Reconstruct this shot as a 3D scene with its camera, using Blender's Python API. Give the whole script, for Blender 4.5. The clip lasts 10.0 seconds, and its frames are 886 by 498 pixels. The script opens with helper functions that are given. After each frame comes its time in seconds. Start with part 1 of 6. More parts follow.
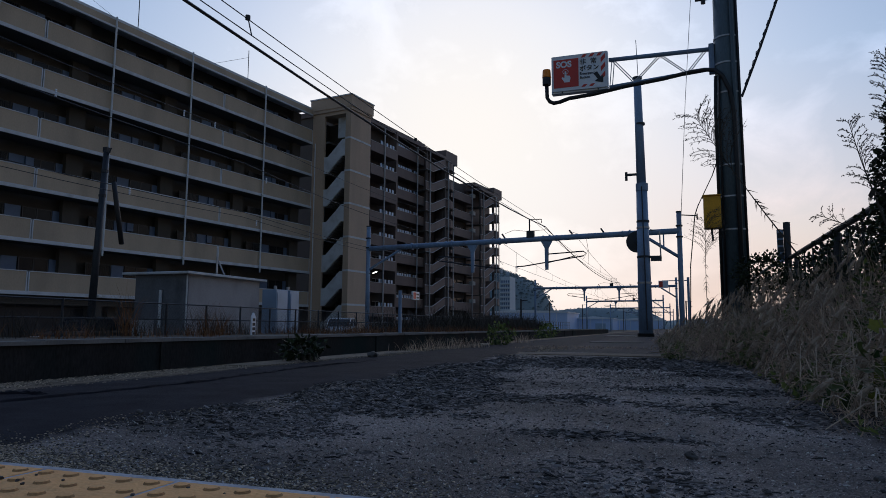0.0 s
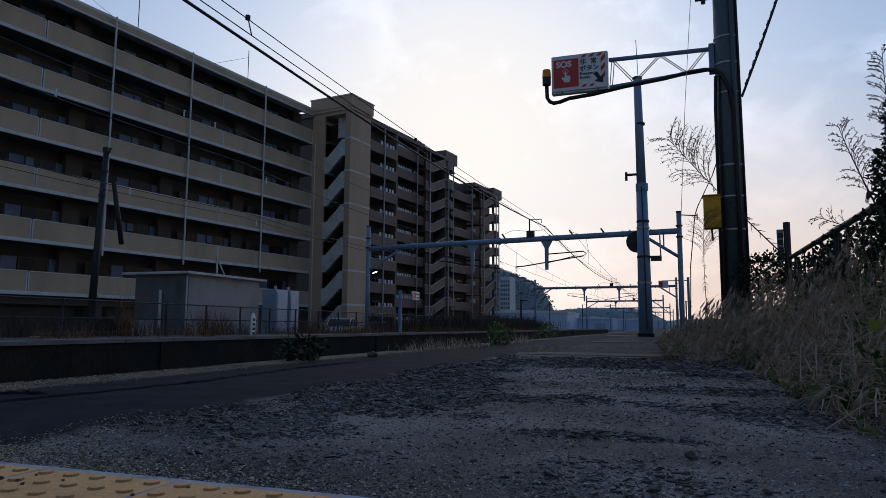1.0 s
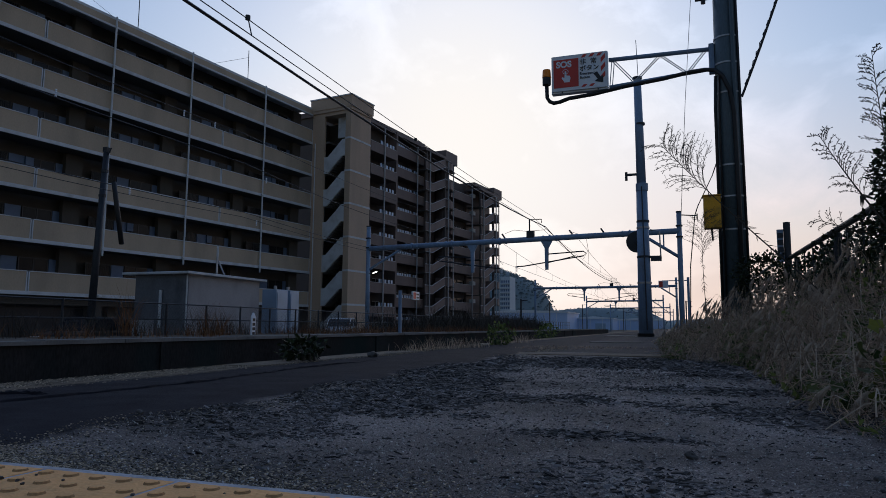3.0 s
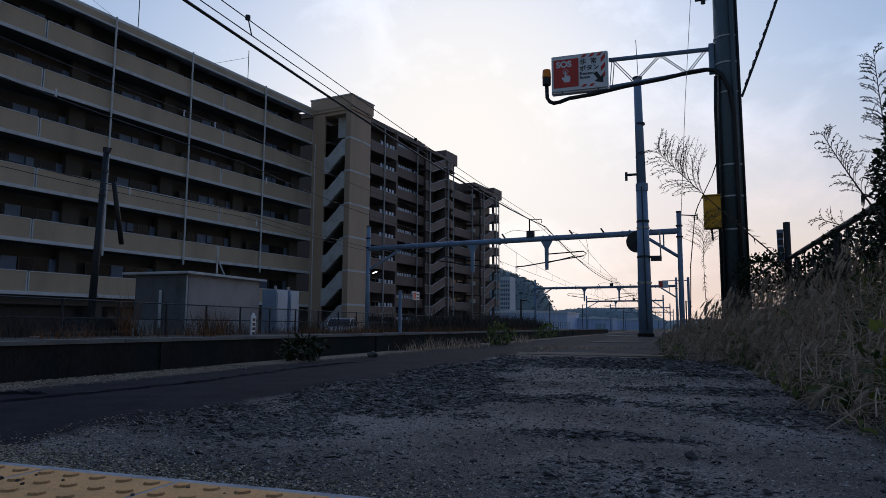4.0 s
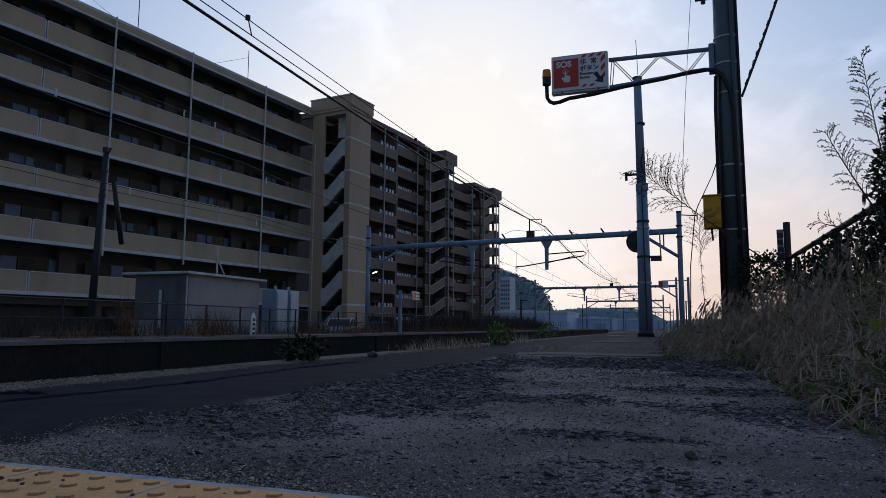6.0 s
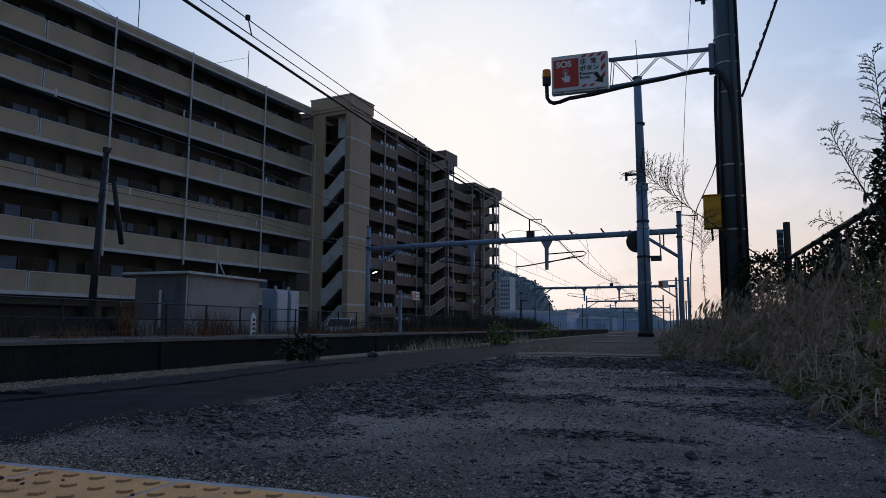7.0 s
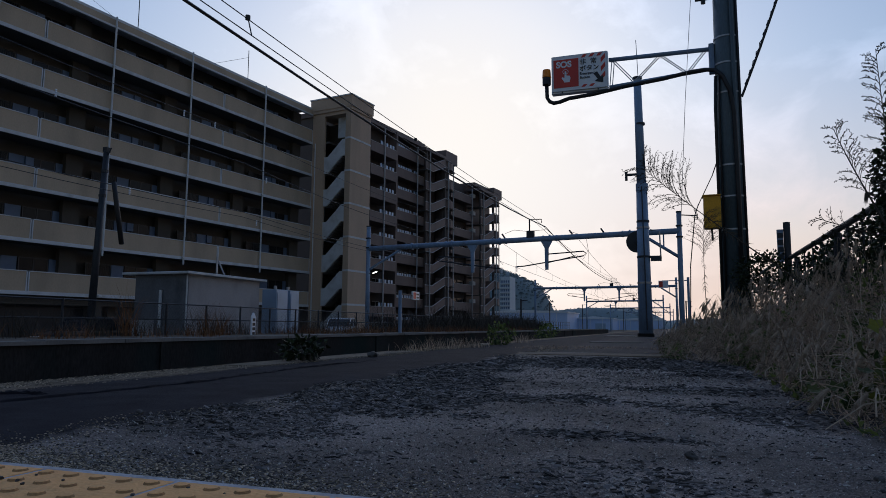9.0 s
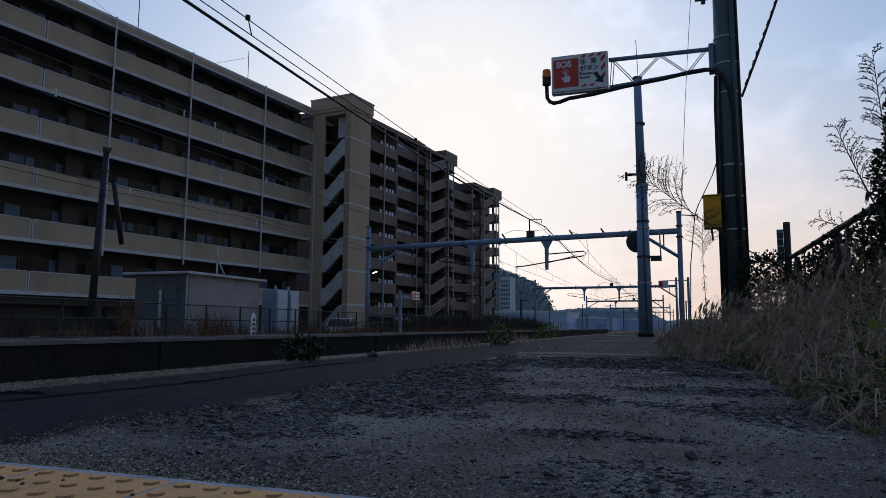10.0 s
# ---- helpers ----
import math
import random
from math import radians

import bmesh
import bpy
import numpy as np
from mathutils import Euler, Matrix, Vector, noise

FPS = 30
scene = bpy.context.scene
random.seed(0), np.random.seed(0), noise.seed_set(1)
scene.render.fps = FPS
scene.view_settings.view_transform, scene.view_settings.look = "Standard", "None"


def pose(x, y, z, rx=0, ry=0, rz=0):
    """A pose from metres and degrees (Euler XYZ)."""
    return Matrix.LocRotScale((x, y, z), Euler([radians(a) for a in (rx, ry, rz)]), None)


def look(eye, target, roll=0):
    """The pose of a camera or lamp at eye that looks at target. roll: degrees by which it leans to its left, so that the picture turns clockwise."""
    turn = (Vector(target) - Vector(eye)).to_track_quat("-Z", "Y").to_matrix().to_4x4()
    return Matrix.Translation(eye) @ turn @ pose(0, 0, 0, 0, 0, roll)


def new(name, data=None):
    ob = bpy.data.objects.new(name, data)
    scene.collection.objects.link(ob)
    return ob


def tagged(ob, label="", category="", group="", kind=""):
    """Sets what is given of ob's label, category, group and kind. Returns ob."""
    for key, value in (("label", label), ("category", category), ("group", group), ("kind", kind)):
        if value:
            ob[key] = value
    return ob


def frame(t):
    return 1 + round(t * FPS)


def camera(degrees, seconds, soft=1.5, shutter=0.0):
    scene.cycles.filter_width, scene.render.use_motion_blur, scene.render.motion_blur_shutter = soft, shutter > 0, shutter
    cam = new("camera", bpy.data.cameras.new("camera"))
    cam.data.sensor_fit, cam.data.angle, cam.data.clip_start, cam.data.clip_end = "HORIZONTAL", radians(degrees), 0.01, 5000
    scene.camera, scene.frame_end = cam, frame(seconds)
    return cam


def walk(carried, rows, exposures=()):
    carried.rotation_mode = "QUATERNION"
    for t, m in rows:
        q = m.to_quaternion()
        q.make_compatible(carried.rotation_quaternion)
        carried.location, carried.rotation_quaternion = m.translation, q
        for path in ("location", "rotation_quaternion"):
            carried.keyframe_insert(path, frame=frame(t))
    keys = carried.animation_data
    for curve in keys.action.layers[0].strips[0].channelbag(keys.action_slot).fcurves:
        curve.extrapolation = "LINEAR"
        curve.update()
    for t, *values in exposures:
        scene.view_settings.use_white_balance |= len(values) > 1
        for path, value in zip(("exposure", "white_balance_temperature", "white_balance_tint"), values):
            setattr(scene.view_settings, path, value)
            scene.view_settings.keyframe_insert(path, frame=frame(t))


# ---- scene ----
# The camera stands still, low over the platform: x to the right of the tracks, y along them.
cam = camera(66.65, 10.0, 0.7)
STAND = look((0, 0, 0.28), (-0.3249 * 10, 0.9390 * 10, 0.28 + 0.1139 * 10), 0.31)
walk(cam, [(0, STAND), (10, STAND)], [(0, 0.3, 6100, 11), (10, 0.3, 6100, 11)])

# ---- light ----
SUN_TURN, SUN_UP = radians(-15), radians(11)
world = bpy.data.worlds.new("sky")
scene.world = world
world.use_nodes = True
wn = world.node_tree.nodes
sky = wn.new("ShaderNodeTexSky")
sky.sky_type, sky.sun_disc = "NISHITA", False
sky.sun_elevation, sky.sun_rotation = SUN_UP, SUN_TURN
sky.air_density, sky.dust_density, sky.ozone_density = 1.0, 0.6, 2.0
world.node_tree.links.new(sky.outputs[0], wn["Background"].inputs[0])
wn["Background"].inputs[1].default_value = 0.085

sun = new("sun", bpy.data.lights.new("sun", "SUN"))
sun.data.energy, sun.data.angle, sun.data.color = 0.35, radians(14), (1.0, 0.86, 0.7)
sun.matrix_world = look((0, 0, 0), (-math.sin(SUN_TURN) * math.cos(SUN_UP), -math.cos(SUN_TURN) * math.cos(SUN_UP), -math.sin(SUN_UP)))


# ---- materials ----
def mat(name, base, rough=0.7, vary=0.25, size=6.0, fine=60.0, bump=0.15, metal=0.0, dirt_shade=None, dirt_amount=0.4, dirt_size=1.2, spec=0.4, stretch=(1, 1, 1)):
    """A surface with broad and fine variation, relief and, if asked, dirt in patches."""
    m = bpy.data.materials.new(name)
    m.use_nodes = True
    nt = m.node_tree
    n, l = nt.nodes, nt.links
    b = n["Principled BSDF"]
    geo = n.new("ShaderNodeNewGeometry")
    mp = n.new("ShaderNodeMapping")
    mp.inputs["Scale"].default_value = stretch
    l.new(geo.outputs["Position"], mp.inputs[0])

    def tex(scale, detail=4.0):
        t = n.new("ShaderNodeTexNoise")
        t.inputs["Scale"].default_value, t.inputs["Detail"].default_value = scale, detail
        l.new(mp.outputs[0], t.inputs["Vector"])
        return t
    broad, grain = tex(size), tex(fine, 3.0)
    dark = tuple(c * (1 - vary) for c in base)
    light = tuple(min(1, c * (1 + vary)) for c in base)
    ramp = n.new("ShaderNodeValToRGB")
    ramp.color_ramp.elements[0].position, ramp.color_ramp.elements[1].position = 0.3, 0.7
    ramp.color_ramp.elements[0].color, ramp.color_ramp.elements[1].color = (*dark, 1), (*light, 1)
    mx = n.new("ShaderNodeMix")
    mx.inputs[0].default_value = 0.5
    l.new(broad.outputs[0], mx.inputs[2])
    l.new(grain.outputs[0], mx.inputs[3])
    l.new(mx.outputs[0], ramp.inputs[0])
    colour = ramp.outputs[0]
    if dirt_shade:
        spots = tex(dirt_size, 6.0)
        r2 = n.new("ShaderNodeValToRGB")
        r2.color_ramp.elements[0].position, r2.color_ramp.elements[1].position = 0.48, 0.7
        l.new(spots.outputs[0], r2.inputs[0])
        k = n.new("ShaderNodeMath")
        k.operation = "MULTIPLY"
        k.inputs[1].default_value = dirt_amount
        l.new(r2.outputs[0], k.inputs[0])
        m2 = n.new("ShaderNodeMix")
        m2.data_type = "RGBA"
        l.new(k.outputs[0], m2.inputs[0])
        l.new(colour, m2.inputs[6])
        m2.inputs[7].default_value = (*dirt_shade, 1)
        colour = m2.outputs[2]
    l.new(colour, b.inputs["Base Color"])
    b.inputs["Roughness"].default_value, b.inputs["Metallic"].default_value = rough, metal
    b.inputs["Specular IOR Level"].default_value = spec
    if bump:
        bp = n.new("ShaderNodeBump")
        bp.inputs["Strength"].default_value, bp.inputs["Distance"].default_value = bump, 0.02
        l.new(grain.outputs[0], bp.inputs["Height"])
        l.new(bp.outputs[0], b.inputs["Normal"])
    return m


def leafy(name, a, b_, rough=0.6, thin=0.0, mid=0.5):
    """Leaves and stalks: a colour for each loose piece between a and b_; thin pieces let light through."""
    m = bpy.data.materials.new(name)
    m.use_nodes = True
    n, l = m.node_tree.nodes, m.node_tree.links
    geo, ramp, b = n.new("ShaderNodeNewGeometry"), n.new("ShaderNodeValToRGB"), n["Principled BSDF"]
    ramp.color_ramp.elements[0].color, ramp.color_ramp.elements[1].color = (*a, 1), (*b_, 1)
    half = ramp.color_ramp.elements.new(mid)
    half.color = (*((p + q) / 2 * (1.0 if mid == 0.5 else 0.7) for p, q in zip(a, b_)), 1)
    l.new(geo.outputs["Random Per Island"], ramp.inputs[0])
    tx = n.new("ShaderNodeTexNoise")
    tx.inputs["Scale"].default_value = 30
    l.new(geo.outputs["Position"], tx.inputs["Vector"])
    mx = n.new("ShaderNodeMix")
    mx.data_type, mx.blend_type = "RGBA", "MULTIPLY"
    mx.inputs[0].default_value = 0.5
    l.new(ramp.outputs[0], mx.inputs[6])
    l.new(tx.outputs[0], mx.inputs[7])
    l.new(mx.outputs[2], b.inputs["Base Color"])
    b.inputs["Roughness"].default_value = rough
    b.inputs["Specular IOR Level"].default_value = 0.25
    if thin:
        tl, ms = n.new("ShaderNodeBsdfTranslucent"), n.new("ShaderNodeMixShader")
        l.new(mx.outputs[2], tl.inputs[0])
        ms.inputs[0].default_value = thin
        l.new(b.outputs[0], ms.inputs[1])
        l.new(tl.outputs[0], ms.inputs[2])
        l.new(ms.outputs[0], n["Material Output"].inputs[0])
    return m


def glass(name, tint, rough=0.05):
    m = mat(name, tint, rough, 0.2, 0.8, 3.0, 0.02, spec=0.18)
    return m


M = dict(
    beige=mat("painted_beige_concrete", (0.54, 0.43, 0.31), 0.85, 0.12, 0.7, 25, 0.1, dirt_shade=(0.24, 0.2, 0.15), dirt_amount=0.35, dirt_size=0.5, stretch=(1, 1, 0.35)),
    tower=mat("tower_render", (0.57, 0.425, 0.31), 0.85, 0.12, 0.6, 25, 0.1, dirt_shade=(0.22, 0.2, 0.16), dirt_amount=0.3, dirt_size=0.4, stretch=(1, 1, 0.3)),
    # Gallery, ground storey and stairwell walls: recess shade put into the colour.
    inner=mat("recess_shade_render", (0.10, 0.09, 0.078), 0.85, 0.15, 0.8, 20, 0.1),
    slab=mat("pale_slab_edge", (0.66, 0.68, 0.70), 0.7, 0.12, 1.5, 30, 0.1, dirt_shade=(0.3, 0.3, 0.28), dirt_amount=0.4),
    # Undersides, steps and landings: their shade is part of this dark grey.
    soffit=mat("shade_grey_concrete", (0.13, 0.125, 0.12), 0.9, 0.15, 1.2, 30),
    pipe=mat("grey_plastic_pipe", (0.66, 0.68, 0.7), 0.5, 0.1, 2, 30, 0.05),
    pane=glass("dark_window_glass", (0.02, 0.022, 0.026), 0.12),
    # Gallery window frames, darkened too as part of the recess shade.
    frame=mat("aluminium_frame", (0.07, 0.068, 0.068), 0.5, 0.1, 4, 60, 0.05, metal=0.6),
    door=mat("blue_steel_door", (0.13, 0.19, 0.3), 0.5, 0.15, 2, 30, 0.05),
    brown=mat("dark_brown_tile", (0.175, 0.13, 0.118), 0.6, 0.15, 0.9, 18, 0.1, dirt_shade=(0.11, 0.09, 0.083), dirt_amount=0.4, dirt_size=0.4, stretch=(1, 1, 0.35)),
    brown2=mat("brown_wall_render", (0.115, 0.097, 0.09), 0.8, 0.15, 0.8, 18, 0.1),
    brownrail=mat("pale_rail_steel", (0.42, 0.42, 0.43), 0.5, 0.1, 3, 30, 0.05),
    blue=mat("blue_grey_painted_steel", (0.22, 0.32, 0.47), 0.45, 0.22, 2.5, 40, 0.1, dirt_shade=(0.12, 0.09, 0.07), dirt_amount=0.35, dirt_size=3, stretch=(1, 1, 0.4)),
    darksteel=mat("dark_steel", (0.04, 0.045, 0.054), 0.5, 0.3, 4, 60, 0.1, metal=0.3),
    galv=mat("galvanised_steel", (0.42, 0.43, 0.45), 0.45, 0.15, 6, 80, 0.1, metal=0.7),
    poleskin=mat("dark_green_grey_pole", (0.085, 0.122, 0.145), 0.45, 0.3, 3, 70, 0.15, dirt_shade=(0.06, 0.062, 0.056), dirt_amount=0.5, dirt_size=2.0, stretch=(1, 1, 0.25)),
    rubber=mat("black_cable_sheath", (0.02, 0.02, 0.022), 0.5, 0.2, 6, 80, 0.1),
    white=mat("white_sign_enamel", (0.84, 0.88, 0.95), 0.35, 0.06, 4, 60, 0.03),
    red=mat("red_sign_enamel", (0.62, 0.06, 0.045), 0.35, 0.1, 5, 60, 0.03),
    black=mat("black_print", (0.02, 0.02, 0.025), 0.4, 0.1, 5, 60, 0.0),
    yellow=mat("yellow_painted_box", (0.78, 0.39, 0.02), 0.5, 0.15, 6, 60, 0.08, dirt_shade=(0.2, 0.13, 0.03), dirt_amount=0.5, dirt_size=8),
    amber=mat("amber_lamp_lens", (0.9, 0.27, 0.02), 0.25, 0.1, 20, 90, 0.05),
    hutside=mat("hut_render_grey", (0.42, 0.40, 0.40), 0.9, 0.14, 0.9, 30, 0.15, dirt_shade=(0.16, 0.15, 0.145), dirt_amount=0.55, dirt_size=0.9, stretch=(1, 1, 0.4)),
    # Stained render; the dark base also carries the shade of the hut's front.
    mouldy_shaded=mat("mouldy_shaded_render", (0.17, 0.175, 0.19), 0.9, 0.3, 1.4, 30, 0.15, dirt_shade=(0.06, 0.065, 0.07), dirt_amount=0.75, dirt_size=1.3, stretch=(1, 1, 0.6)),
    concrete=mat("weathered_concrete", (0.20, 0.19, 0.18), 0.9, 0.3, 1.0, 40, 0.3, dirt_shade=(0.06, 0.055, 0.05), dirt_amount=0.8, dirt_size=0.7, stretch=(1, 1, 0.5)),
    coping=mat("worn_gravel_concrete", (0.20, 0.152, 0.105), 0.95, 0.35, 3.0, 90, 0.6, dirt_shade=(0.1, 0.09, 0.08), dirt_amount=0.5, dirt_size=4),
    # Stained concrete whose base is lowered further for shade on the track walls.
    stain=mat("stained_shaded_concrete", (0.028, 0.026, 0.025), 0.95, 0.6, 0.8, 30, 0.4, spec=0.1, dirt_shade=(0.008, 0.025, 0.025), dirt_amount=0.8, dirt_size=0.5, stretch=(1, 1, 0.3)),
    earth=mat("dry_earth", (0.10, 0.085, 0.065), 0.95, 0.35, 0.15, 8, 0.4, dirt_shade=(0.06, 0.065, 0.03), dirt_amount=0.6, dirt_size=0.25),
    ballast=mat("track_ballast", (0.13, 0.11, 0.095), 0.95, 0.4, 2, 18, 0.8),
    rail=mat("rail_steel", (0.2, 0.13, 0.09), 0.45, 0.3, 5, 60, 0.1, metal=0.5),
    chip=leafy("asphalt_flakes", (0.014, 0.014, 0.016), (0.30, 0.27, 0.255), 0.75, 0.0, 0.4),
    speck=leafy("pale_stone_specks", (0.2, 0.185, 0.175), (1.0, 0.95, 0.9), 0.7),
    tactile=mat("yellow_tactile_tile", (0.95, 0.465, 0.175), 0.85, 0.14, 5, 110, 0.25, dirt_shade=(0.55, 0.30, 0.13), dirt_amount=0.55, dirt_size=9),
    grout=mat("pale_blue_grout", (0.50, 0.485, 0.50), 0.85, 0.25, 12, 120, 0.3, dirt_shade=(0.12, 0.12, 0.12), dirt_amount=0.5, dirt_size=14),
    straw=leafy("dry_straw", (0.14, 0.104, 0.073), (0.95, 0.73, 0.54), 0.6, 0.5, 0.5),
    seed=leafy("foxtail_seed", (0.5, 0.39, 0.28), (0.95, 0.82, 0.66), 0.6, 0.55),
    green=leafy("weed_green", (0.04, 0.07, 0.022), (0.26, 0.32, 0.09), 0.55, 0.4),
    ivy=leafy("dark_ivy", (0.01, 0.018, 0.008), (0.05, 0.075, 0.022)),
    rust=leafy("rusty_dry_weed", (0.13, 0.055, 0.025), (0.42, 0.19, 0.075)),
    stalk=leafy("grey_weed_stalk", (0.04, 0.035, 0.028), (0.12, 0.10, 0.075)),
    carwhite=mat("white_car_paint", (0.7, 0.72, 0.74), 0.25, 0.04, 2, 30, 0.0),
    cardark=mat("black_car_paint", (0.015, 0.017, 0.02), 0.45, 0.1, 2, 30, 0.0, spec=0.15),
    tyre=mat("tyre_rubber", (0.02, 0.02, 0.02), 0.8),
    tank=mat("pale_blue_steel_panel", (0.33, 0.44, 0.58), 0.4, 0.12, 1.5, 30, 0.05, metal=0.3),
    shed=mat("blue_white_cladding", (0.5, 0.63, 0.88), 0.6, 0.1, 0.3, 6, 0.05, stretch=(1, 1, 0.3)),
    shedroof=mat("grey_roof_sheet", (0.75, 0.78, 0.82), 0.6, 0.1, 0.3, 6, 0.05),
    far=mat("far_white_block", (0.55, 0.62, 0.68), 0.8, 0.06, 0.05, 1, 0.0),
    # Woods and hill: distance haze is mixed into these pale blue-green colours.
    wood=leafy("haze_tinted_woodland", (0.24, 0.30, 0.32), (0.29, 0.36, 0.37), 0.9, 0.3),
    hazehill=mat("haze_tinted_hill", (0.17, 0.225, 0.24), 0.9, 0.12, 0.03, 0.3, 0.2),
    lens=mat("red_signal_lens", (0.5, 0.03, 0.02), 0.2, 0.1, 10, 50, 0.0),
)


def platform_asphalt():
    """Old platform surface: a dark relaid strip along the edge, worn and crumbling asphalt beside it."""
    m = bpy.data.materials.new("old_platform_asphalt")
    m.use_nodes = True
    n, l = m.node_tree.nodes, m.node_tree.links
    b = n["Principled BSDF"]
    geo = n.new("ShaderNodeNewGeometry")
    pos = geo.outputs["Position"]

    def tex(scale, detail=5.0, rough=0.55):
        t = n.new("ShaderNodeTexNoise")
        t.inputs["Scale"].default_value, t.inputs["Detail"].default_value, t.inputs["Roughness"].default_value = scale, detail, rough
        l.new(pos, t.inputs["Vector"])
        return t.outputs[0]

    def ramp(src, p0, p1, c0=(0, 0, 0), c1=(1, 1, 1)):
        r = n.new("ShaderNodeValToRGB")
        e = r.color_ramp.elements
        e[0].position, e[1].position, e[0].color, e[1].color = p0, p1, (*c0, 1), (*c1, 1)
        l.new(src, r.inputs[0])
        return r.outputs[0]

    def mix(f, a, c):
        x = n.new("ShaderNodeMix")
        x.data_type = "RGBA"
        for s, v in ((0, f), (6, a), (7, c)):
            if isinstance(v, tuple):
                x.inputs[s].default_value = (*v, 1)
            elif isinstance(v, float):
                x.inputs[s].default_value = v
            else:
                l.new(v, x.inputs[s])
        return x.outputs[2]

    def maths(op, a, c=0.0):
        x = n.new("ShaderNodeMath")
        x.operation = op
        for s, v in ((0, a), (1, c)):
            if isinstance(v, float):
                x.inputs[s].default_value = v
            else:
                l.new(v, x.inputs[s])
        return x.outputs[0]
    sep = n.new("ShaderNodeSeparateXYZ")
    l.new(pos, sep.inputs[0])
    wob = maths("MULTIPLY", maths("SUBTRACT", tex(2.2), 0.5), 0.5)
    edge = maths("ADD", sep.outputs[0], wob)
    old = ramp(maths("ADD", edge, 2.0), 0.42, 0.5)          # 1 right of about x = -1.55
    old = maths("MULTIPLY", old, maths("MAXIMUM", ramp(maths("SUBTRACT", 8.2, sep.outputs[1]), 0.5, 0.62), 0.10))      # newer, less worn beyond y = 7.65
    worn = mix(ramp(tex(1.3), 0.42, 0.6), (0.118, 0.098, 0.092), (0.315, 0.268, 0.248))
    vor = n.new("ShaderNodeTexVoronoi")
    vor.inputs["Scale"].default_value = 240
    l.new(pos, vor.inputs["Vector"])
    stone = n.new("ShaderNodeValToRGB")
    for p_, c_ in ((0.0, 0.35), (0.3, 0.8), (0.72, 1.15), (0.86, 2.6)):
        e_ = stone.color_ramp.elements.new(p_)
        e_.color = (c_, c_, c_ * 0.98, 1)
    stone.color_ramp.elements.remove(stone.color_ramp.elements[-1])
    l.new(vor.outputs["Color"], stone.inputs[0])
    stone = stone.outputs[0]
    x = n.new("ShaderNodeMix")
    x.data_type, x.blend_type = "RGBA", "MULTIPLY"
    x.inputs[0].default_value = 0.75
    l.new(worn, x.inputs[6])
    l.new(stone, x.inputs[7])
    relaid = mix(ramp(tex(5.0), 0.35, 0.7), (0.017, 0.0165, 0.021), (0.036, 0.0345, 0.041))
    l.new(mix(old, relaid, x.outputs[2]), b.inputs["Base Color"])
    b.inputs["Roughness"].default_value = 0.72
    l.new(maths("ADD", maths("MULTIPLY", old, 0.28), 0.05), b.inputs["Specular IOR Level"])
    h = maths("ADD", maths("MULTIPLY", vor.outputs["Distance"], -0.6), maths("MULTIPLY", tex(28.0, 6.0, 0.7), 1.2))
    hb = maths("MULTIPLY", h, maths("ADD", maths("MULTIPLY", old, 0.8), 0.2))
    bp = n.new("ShaderNodeBump")
    bp.inputs["Strength"].default_value, bp.inputs["Distance"].default_value = 1.0, 0.016
    l.new(hb, bp.inputs["Height"])
    l.new(bp.outputs[0], b.inputs["Normal"])
    return m


def lit_lens():
    """A lamp that burns."""
    m = mat("lit_lamp_glass", (0.8, 0.8, 0.8), 0.3)
    b = m.node_tree.nodes["Principled BSDF"]
    b.inputs["Emission Color"].default_value, b.inputs["Emission Strength"].default_value = (1.0, 0.95, 0.85, 1), 2.5
    return m


M["vine"] = leafy("yellow_green_vine", (0.035, 0.065, 0.02), (0.36, 0.36, 0.06), 0.5, 0.35, 0.75)
M["lit"] = lit_lens()
# Sides of the tactile dots: grime and shade in one darker yellow.
M["dirt_shade"] = mat("grimy_shaded_yellow", (0.42, 0.235, 0.1), 0.9, 0.25, 30, 150, 0.2)
M["gravel"] = leafy("tan_gravel", (0.035, 0.028, 0.022), (0.95, 0.77, 0.54), 0.9, 0.0, 0.6)
M["darkcoping"] = mat("dark_worn_coping", (0.10, 0.092, 0.085), 0.95, 0.35, 2.0, 60, 0.5, dirt_shade=(0.05, 0.045, 0.04), dirt_amount=0.7, dirt_size=2)
M["asphalt"] = platform_asphalt()


